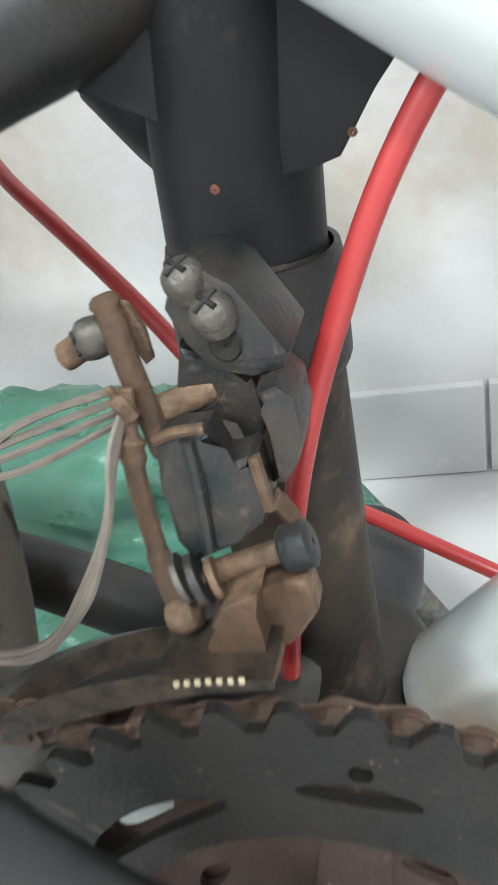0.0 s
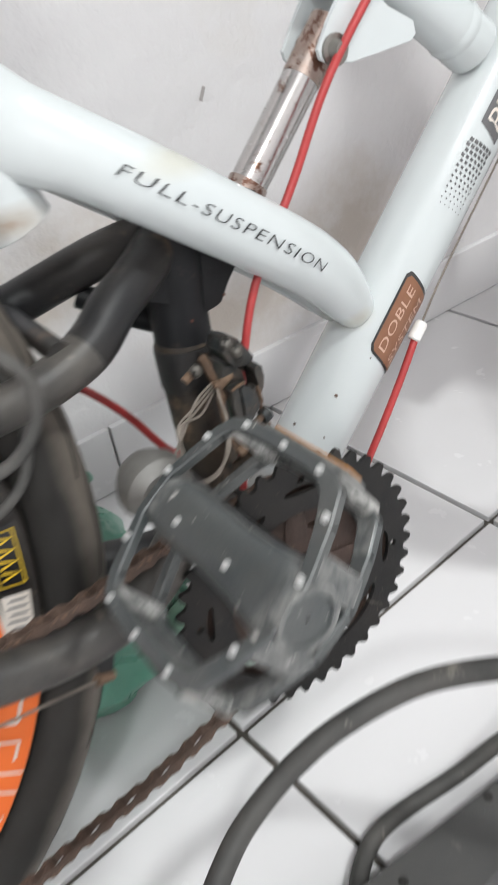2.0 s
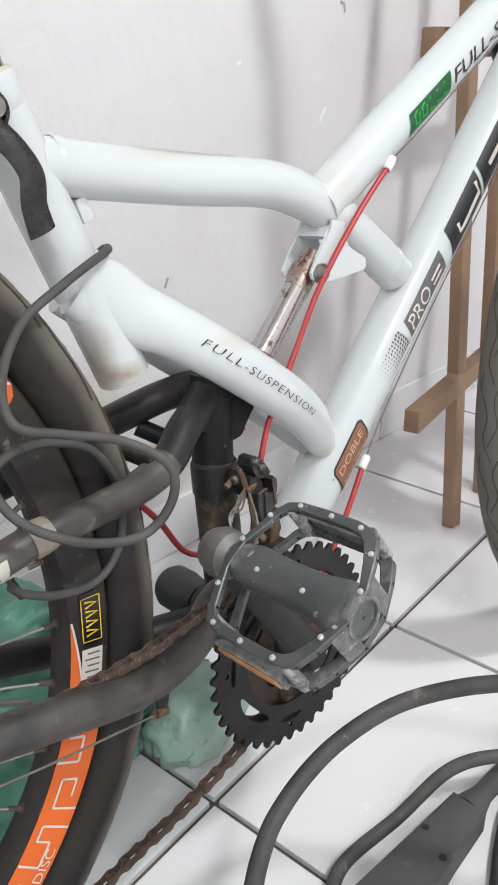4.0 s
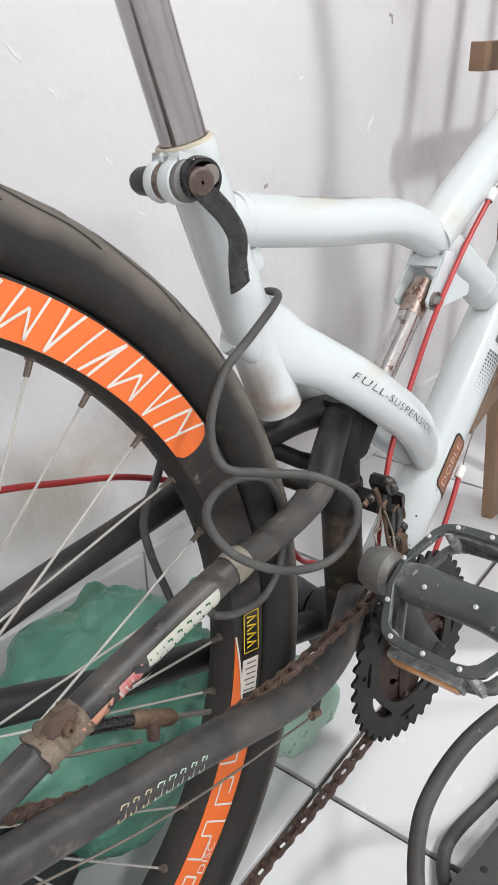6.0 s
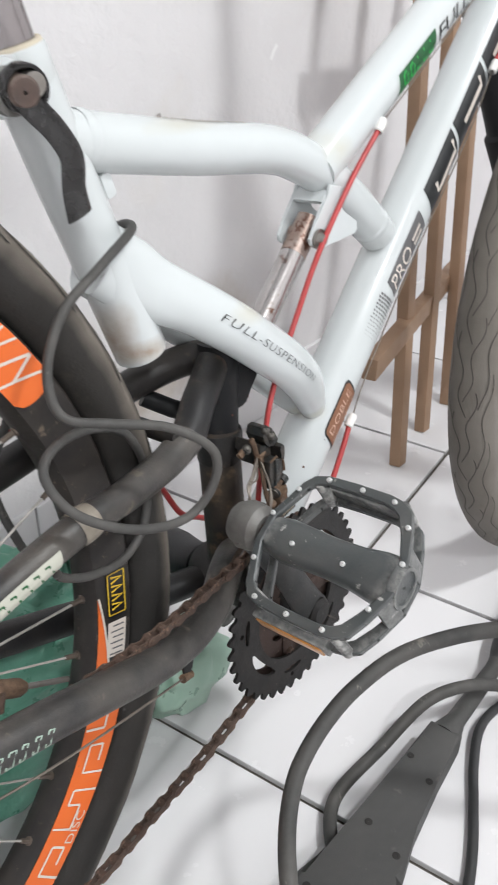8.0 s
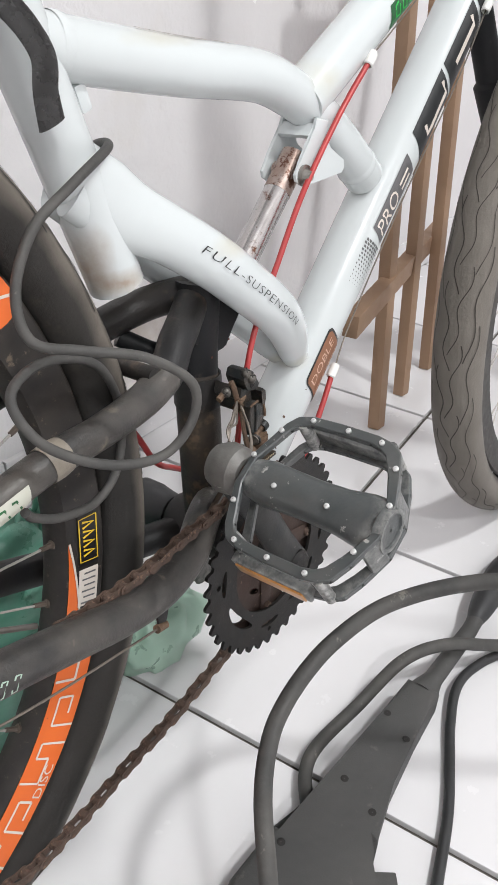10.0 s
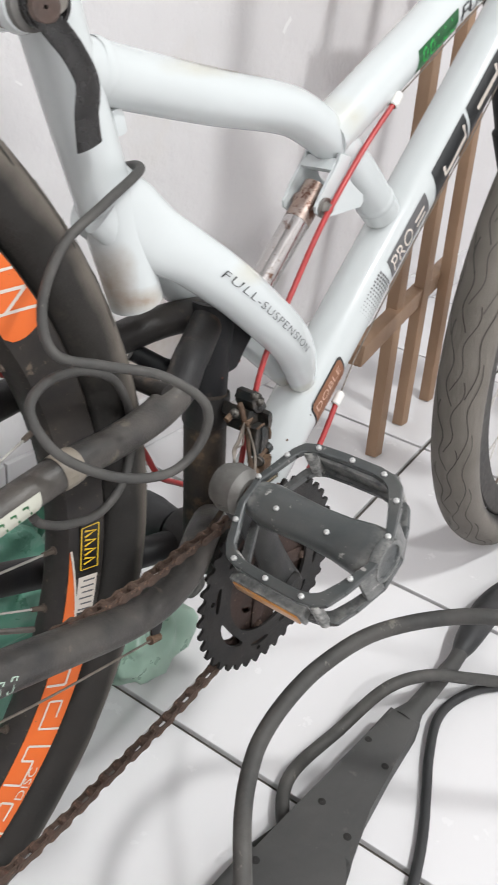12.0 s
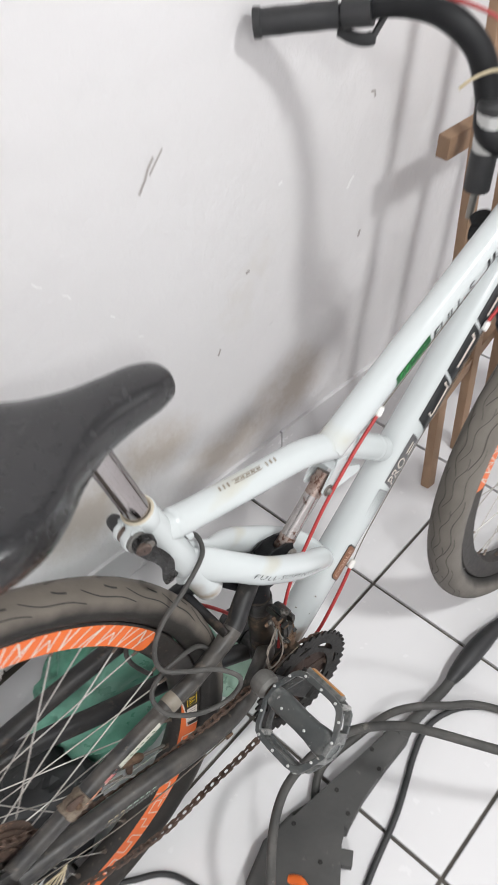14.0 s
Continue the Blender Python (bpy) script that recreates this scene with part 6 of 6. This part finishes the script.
def build_handlebar():
    inv = BIKE.inverted()
    L = lambda x, y, z: inv @ Vector((x, y, z))
    bar = part("handlebar", rod(spline([L(0.234, 0.352, 0.866), L(0.299, 0.28, 0.877), L(0.332, 0.22, 0.892), L(0.350, 0.168, 0.890), L(0.368, 0.130, 0.860), L(0.374, 0.108, 0.810), L(0.362, 0.092, 0.775), L(0.372, 0.06, 0.765), L(0.39, 0.02, 0.765)], 8), [0.0118] * 14 + [0.0118 + 0.0042 * min(1.0, i / 12) for i in range(51)], 16), BLACK, bicycle, "black riser handlebar")
    g = [L(0.2335, 0.355, 0.866).lerp(L(0.299, 0.28, 0.877), f) for f in (0, 0.08, 0.1, 0.3, 0.5, 0.7, 0.9, 1.0)]
    part("grip", rod(g, [0.0175, 0.0175, 0.0155, 0.0162, 0.0155, 0.0162, 0.0155, 0.0165], 18), PLASTIC, bar, "black rubber grip touching the wall")
    part("brake_clamp", rod([L(0.302, 0.275, 0.878), L(0.318, 0.245, 0.884)], 0.0165, 16), PLASTIC, bar)
    blade = part("brake_lever", rod(spline([L(0.304, 0.283, 0.858), L(0.306, 0.268, 0.854), L(0.311, 0.250, 0.853), L(0.318, 0.238, 0.857)], 6), [0.004] + [0.0085] * 16 + [0.007, 0.004], 12, flat=0.55), PLASTIC, bar, "short black brake lever blade")
    part("lever_arm", rod([L(0.316, 0.240, 0.858), L(0.330, 0.235, 0.880)], 0.004, 8), PLASTIC, blade)
    part("lever_arm", rod([L(0.305, 0.278, 0.860), L(0.311, 0.272, 0.876)], 0.0045, 8), PLASTIC, blade)
    part("shift_pod", rod(spline([L(0.285, 0.303, 0.862), L(0.296, 0.292, 0.866), L(0.308, 0.278, 0.870)], 5), [0.003, 0.004, 0.005, 0.006, 0.007, 0.008, 0.008, 0.008, 0.008, 0.008, 0.008], 10), PLASTIC, bar)
    st = part("stem", rod([L(0.366, 0.094, 0.700), L(0.366, 0.094, 0.752)], 0.0165, 20), PLASTIC, bicycle, "silver and black steering stem")
    part("stem_clamp", rod([L(0.366, 0.094, 0.752), L(0.366, 0.094, 0.770), L(0.366, 0.094, 0.800)], [0.0155, 0.0165, 0.0185], 20), ALU, st, "pale aluminium clamp")
    part("stem_cap", lathe(bmesh.new(), [(0, 0.0195), (0.008, 0.019), (0.013, 0.014), (0.014, 0.001)], L(0.366, 0.094, 0.800), (0.05, -0.1, 1), 24), PLASTIC, st)
    part("stem_bolt", rod([L(0.362, 0.094, 0.66), L(0.364, 0.094, 0.70)], 0.005, 10), STEEL, st)
    part("white_clamp", rod(spline([L(0.378, 0.075, 0.765), L(0.385, 0.06, 0.80), L(0.39, 0.05, 0.85)], 5), 0.014, 14), FERRULE, bar)
    part("cable_tie", rod(spline([L(0.378, 0.085, 0.842), L(0.362, 0.10, 0.846), L(0.345, 0.115, 0.838), L(0.335, 0.125, 0.826)], 6), 0.0022, 8), DECALCREAM, bar)
    cable([L(0.325, 0.24, 0.890), L(0.35, 0.2, 0.905), L(0.40, 0.12, 0.88), L(0.43, 0.05, 0.80)], 0.0025, REDCABLE, label="red cable housing")


build_handlebar()

# ---- black security cable hung round the frame ----
lock = thing("cable_lock", "black plastic-coated cable looped round the frame and wheel", "cable", m=BIKE)
part("cable_loop", rod(spline([(-0.165, 0.030, 0.500), (-0.161, 0.012, 0.517), (-0.175, -0.018, 0.5215), (-0.217, -0.035, 0.5105), (-0.250, -0.040, 0.495), (-0.270, -0.045, 0.469), (-0.2725, -0.055, 0.446), (-0.253, -0.070, 0.438), (-0.225, -0.085, 0.428), (-0.207, -0.100, 0.410), (-0.210, -0.100, 0.388), (-0.230, -0.095, 0.374), (-0.263, -0.088, 0.382), (-0.290, -0.075, 0.402), (-0.294, -0.060, 0.423), (-0.273, -0.050, 0.430), (-0.243, -0.044, 0.424), (-0.215, -0.036, 0.405), (-0.200, -0.030, 0.37), (-0.207, -0.030, 0.335), (-0.229, -0.032, 0.320), (-0.259, -0.036, 0.326), (-0.282, -0.043, 0.341), (-0.292, -0.050, 0.353)], 8), 0.0028, 12), HOSE, lock)
part("cable_end", rod(spline([(-0.250, 0.030, 0.4250), (-0.2574, 0.030, 0.4108), (-0.274, 0.030, 0.386), (-0.2737, 0.030, 0.3591), (-0.2608, 0.035, 0.3171), (-0.250, 0.040, 0.290)], 8), 0.0030, 12), HOSE, lock)

# ---- loose things on the floor ----
def build_gun():
    g = thing("spray_gun", "black plastic pressure washer gun lying on the tiles", "spray gun")
    # the body lies along x; outline seen from above
    ol = [(0.022, -0.146), (0.024, -0.178), (-0.03, -0.181), (-0.09, -0.187), (-0.130, -0.196), (-0.142, -0.200), (-0.150, -0.192), (-0.166, -0.200), (-0.215, -0.24), (-0.26, -0.30), (-0.33, -0.30), (-0.335, -0.22), (-0.29, -0.145), (-0.235, -0.124), (-0.181, -0.126), (-0.115, -0.145), (-0.03, -0.145)]
    bm = bmesh.new()
    lo = [bm.verts.new((x, y, 0.004)) for x, y in ol]
    hi = [bm.verts.new((x, y, 0.034)) for x, y in ol]
    k = len(ol)
    bm.faces.new(lo)
    top = bm.faces.new(hi)
    for i in range(k):
        bm.faces.new((lo[i], lo[(i + 1) % k], hi[(i + 1) % k], hi[i]))
    bmesh.ops.bevel(bm, geom=list(top.edges), offset=0.007, segments=3, affect="EDGES", profile=0.5)
    part("gun_body", bm, GUNPLASTIC, g)
    # screw holes are not cut: dark discs on top paint their shade
    for x, y in ((-0.03, -0.150), (-0.045, -0.176), (-0.112, -0.152), (-0.125, -0.185), (-0.19, -0.14), (-0.2, -0.2)):
        part("screw_hole", lathe(bmesh.new(), [(0.0345, 0.0034), (0.0347, 0.0028), (0.0345, 0.0004)], (x, y, 0), (0, 0, 1), 14), RUBBER, g)
    part("latch", box(bmesh.new(), (-0.172, -0.216, 0.02), (0.022, 0.030, 0.02), Matrix.Rotation(radians(35), 4, "Z"), 0.002), GUNPLASTIC, g)
    part("trigger", rod(spline([(-0.245, -0.185, 0.030), (-0.238, -0.20, 0.037), (-0.25, -0.225, 0.037), (-0.275, -0.24, 0.03)], 5), 0.007, 10), ORANGE, g, "orange trigger")
    part("wand_neck", rod([(0.018, -0.162, 0.019), (0.045, -0.163, 0.019), (0.13, -0.166, 0.018), (0.15, -0.165, 0.018)], [0.0165, 0.0095, 0.0085, 0.0085], 16), GUNPLASTIC, g)
    part("wand_handle", rod(spline([(0.146, -0.165, 0.018), (0.165, -0.164, 0.019), (0.20, -0.162, 0.020), (0.235, -0.161, 0.020), (0.27, -0.161, 0.018), (0.30, -0.162, 0.016)], 4), [0.0085] + [0.0085 + 0.008 * math.sin(math.pi * min(1.0, i / 19)) for i in range(20)], 16), PLASTIC, g)
    part("wand_tube", rod([(0.29, -0.161, 0.017), (0.55, -0.17, 0.012)], 0.0075, 14), PLASTIC, g)
    return g


build_gun()
tagged(part("hose", rod(spline([(-0.36, -0.3, 0.012), (-0.33, -0.235, 0.06), (-0.27, -0.174, 0.145), (-0.237, -0.147, 0.16), (-0.208, -0.132, 0.17), (-0.185, -0.127, 0.178), (-0.159, -0.128, 0.19), (-0.132, -0.133, 0.2), (-0.098, -0.145, 0.21), (-0.074, -0.164, 0.22), (-0.05, -0.192, 0.23), (-0.033, -0.223, 0.238), (-0.008, -0.27, 0.24), (0.03, -0.33, 0.23), (0.09, -0.40, 0.19), (0.17, -0.46, 0.10), (0.3, -0.5, 0.012)]), 0.0062, 14), HOSE), "dusty black rubber hose arching over the floor", "hose")
tagged(part("hose", rod(spline([(-0.30, -0.20, 0.010), (-0.20, -0.19, 0.010), (-0.150, -0.160, 0.0095), (-0.138, -0.135, 0.0095), (-0.094, -0.110, 0.0095), (-0.018, -0.117, 0.0095), (0.03, -0.135, 0.04), (0.068, -0.16, 0.046), (0.11, -0.19, 0.03), (0.154, -0.22, 0.0095), (0.20, -0.30, 0.0095), (0.28, -0.42, 0.0095)]), 0.0062, 14), HOSE), "black hose lying on the floor under the gun", "hose")
tagged(part("power_cable", rod(spline([(-0.26, -0.30, 0.005), (-0.169, -0.261, 0.005), (-0.073, -0.233, 0.005), (-0.02, -0.212, 0.005), (0.018, -0.196, 0.006), (0.06, -0.184, 0.008), (0.10, -0.188, 0.006), (0.14, -0.208, 0.005), (0.18, -0.255, 0.005), (0.24, -0.36, 0.005)]), 0.0048, 12), PLASTIC), "thin black power cable on the floor", "cable")
tagged(part("power_cable", rod(spline([(-0.47, 0.02, 0.005), (-0.401, -0.026, 0.005), (-0.361, -0.053, 0.005), (-0.342, -0.091, 0.005), (-0.33, -0.16, 0.005), (-0.36, -0.3, 0.005)]), 0.0045, 12), PLASTIC), "thin black cable behind the rear wheel", "cable")


def build_bag():
    g = thing("plastic_bag", "crumpled translucent green plastic bag on the floor", "bag")
    bm = bmesh.new()
    bmesh.ops.create_icosphere(bm, subdivisions=5, radius=1.0)
    c, size = Vector((-0.225, 0.185, 0.085)), Vector((0.15, 0.092, 0.115))
    knot = Vector((-0.150, 0.160, 0.175))
    for v in bm.verts:
        d = v.co.normalized()
        k = 0.92 + abs(noise.noise(d * 1.5 + Vector((3, 1, 7)))) * 0.32 + noise.noise(d * 3.1) * 0.07
        p = Vector((c.x + d.x * size.x * k, c.y + d.y * size.y * k, c.z + d.z * size.z * k))
        # folds run from the knot outwards
        q = p - knot
        turn = math.atan2(q.z, math.hypot(q.x, 0.02)) * 2.0 + math.atan2(q.y, q.x)
        p += d * (0.016 * abs(math.sin(4.0 * turn + 2.0 * noise.noise(d * 2.0))) + 0.009 * abs(math.sin(9.0 * turn + 3.0 * noise.noise(d * 3.0))) + 0.004 * abs(math.sin(21.0 * turn + 4.0 * noise.noise(d * 4.0))) - 0.010)
        near = max(0.0, 1 - (p - knot).length / 0.10)
        p = p.lerp(knot, 0.55 * near * near)
        p.z -= 0.10 * max(0.0, (p.x - c.x) / size.x - 0.35) * (p.z > 0.02) * min(1, p.z / 0.1)
        p.z = max(p.z, 0.004)
        v.co = p
    part("bag_body", bm, BAG, g).data.set_sharp_from_angle(angle=math.pi)
    bm = bmesh.new()
    bmesh.ops.create_icosphere(bm, subdivisions=4, radius=1.0)
    for v in bm.verts:
        d = v.co.normalized()
        k = 0.85 + 0.45 * abs(noise.noise(d * 1.9 + Vector((9, 2, 4)))) + 0.05 * noise.noise(d * 6)
        v.co = Vector((-0.080 + d.x * 0.055 * k, 0.085 + d.y * 0.040 * k, max(0.004, 0.042 + d.z * 0.055 * k)))
    part("bag_corner", bm, BAGPALE, g, "pale thin corner of the bag").data.set_sharp_from_angle(angle=math.pi)
    for i, (dx, dz) in enumerate(((0.02, 0.03), (-0.025, 0.022), (0.005, 0.04))):
        part("bag_knot", rod(spline([(-0.150, 0.160, 0.172), (-0.150 + dx * 0.6, 0.160 - 0.01 * i, 0.172 + dz * 0.7), (-0.150 + dx, 0.155, 0.172 + dz)], 6), [0.010, 0.009, 0.008, 0.009, 0.011, 0.012, 0.013, 0.012, 0.011, 0.012, 0.010, 0.007, 0.004], 12, flat=0.5), BAG, g)
    return g


build_bag()


def build_dark_bag():
    bm = bmesh.new()
    bmesh.ops.create_icosphere(bm, subdivisions=4, radius=1.0)
    for v in bm.verts:
        d = v.co.normalized()
        k = 0.85 + 0.4 * abs(noise.noise(d * 2.7 + Vector((1, 5, 2)))) + 0.1 * noise.noise(d * 8)
        v.co = Vector((-0.455 + d.x * 0.115 * k, 0.125 + d.y * 0.085 * k, max(0.003, 0.055 + d.z * 0.075 * k)))
    tagged(part("black_bag", bm, PLASTIC), "crumpled black bag on the floor by the wall", "bag")


build_dark_bag()


def build_trestle():
    g = thing("wooden_trestle", "brown wooden folding trestle of thin slats", "trestle")

    def slat(name, p, q, w, d, face):
        a, b = Vector(p), Vector(q)
        t = (b - a).normalized()
        x = (Vector(face) - t * t.dot(Vector(face))).normalized()
        y = t.cross(x)
        bm = box(bmesh.new(), (0, 0, 0), (d, w, (b - a).length), None, 0.002)
        ob = part(name, bm, WOOD, g)
        ob.matrix_basis = Matrix.Translation((a + b) / 2) @ Matrix((x, y, t)).transposed().to_4x4()

    slat("leg", (0.463, 0.117, 0), (0.588, 0.2545, 1.04), 0.023, 0.018, (0, 1, 0))
    slat("leg", (0.583, 0.135, 0), (0.702, 0.2615, 1.04), 0.023, 0.018, (0, 1, 0))
    slat("leg", (0.697, 0.143, 0), (0.806, 0.272, 1.04), 0.023, 0.018, (0, 1, 0))
    slat("rail", (0.325, 0.112, 0.214), (0.80, 0.205, 0.205), 0.030, 0.020, (0, 1, 0))
    slat("rail", (0.516, 0.246, 0.640), (0.80, 0.246, 0.640), 0.036, 0.022, (0, 1, 0))


build_trestle()


# ---- wall marks ----
def wall_mark(x, z, pts, w, material, name="wall_chip"):
    """A shallow chip or scratch in the paint, as a thin flake on the wall."""
    vs, fs = stroke(pts, w)
    bm = on_surface(vs, fs, lambda a, b: Vector((x + a, WALL_Y - 0.0006, z + b)))
    part(name, bm, material, wall_north)


for x, z, pts, w, dark in (
    (0.462, 0.556, [(-0.006, -0.010), (0.0, 0.0), (0.008, 0.008)], 0.006, False),
    (0.498, 0.443, [(-0.002, -0.007), (0.002, 0.006)], 0.006, True),
    (0.163, 0.379, [(-0.003, -0.006), (0.003, 0.006)], 0.004, True),
    (0.500, 0.686, [(-0.005, 0.006), (0.004, 0.004), (0.006, -0.006)], 0.004, True),
    (0.065, 0.733, [(-0.016, -0.022), (-0.004, -0.006), (0.002, 0.006), (0.012, 0.018)], 0.004, True),
    (0.08, 0.742, [(-0.012, -0.012), (0.012, 0.014)], 0.003, True),
    (-0.08, 0.627, [(-0.005, 0.004), (0.002, 0.0), (0.005, -0.007)], 0.0022, False),
    (-0.115, 0.66, [(-0.006, 0.008), (0.0, 0.0), (0.006, -0.004)], 0.0022, False),
    (-0.02, 0.56, [(-0.003, 0.003), (0.003, -0.003)], 0.0022, False),
    (0.23, 0.50, [(-0.004, 0.0), (0.004, 0.002)], 0.005, True),
    (0.30, 0.62, [(-0.004, 0.0), (0.004, 0.003)], 0.004, False),
    (0.02, 0.50, [(-0.004, 0.003), (0.004, -0.001)], 0.0022, False),
):
    wall_mark(x, z, pts, w, GREYCHIP if dark else WALLCHIP)

# ---- floor tiles ----
floor = tagged(part("floor", box(bmesh.new(), (0.05, -0.96, -0.0565), (4.3, 2.9, 0.1)), GROUT, smooth=False), "white glazed tile floor with dark dirty grout", "floor", kind="structure")
TILE_W, TILE_L = 0.328, 0.352
X2 = Vector((0.213, 0.0465))


def build_tiles():
    bm = box(bmesh.new(), (0, 0, -0.004), (TILE_W - 0.006, TILE_L - 0.006, 0.008), None, 0.0012)
    first = part("tile", bm, TILE, floor, smooth=False)
    me = first.data
    bpy.data.objects.remove(first)
    turn = math.atan2(0.024, 0.327)
    for i in range(-7, 7):
        for j in range(-8, 3):
            x, y = (i + 0.5) * TILE_W, (j + 0.5) * TILE_L
            px = X2.x + x * math.cos(turn) - y * math.sin(turn)
            py = X2.y + x * math.sin(turn) + y * math.cos(turn)
            if ROOM_X0 - 0.1 < px < ROOM_X1 + 0.1 and ROOM_Y0 - 0.1 < py < WALL_Y + 0.16:
                t = new("tile", me)
                t.parent = floor
                t.matrix_basis = pose(px, py, 0, 0, 0, math.degrees(turn))


build_tiles()
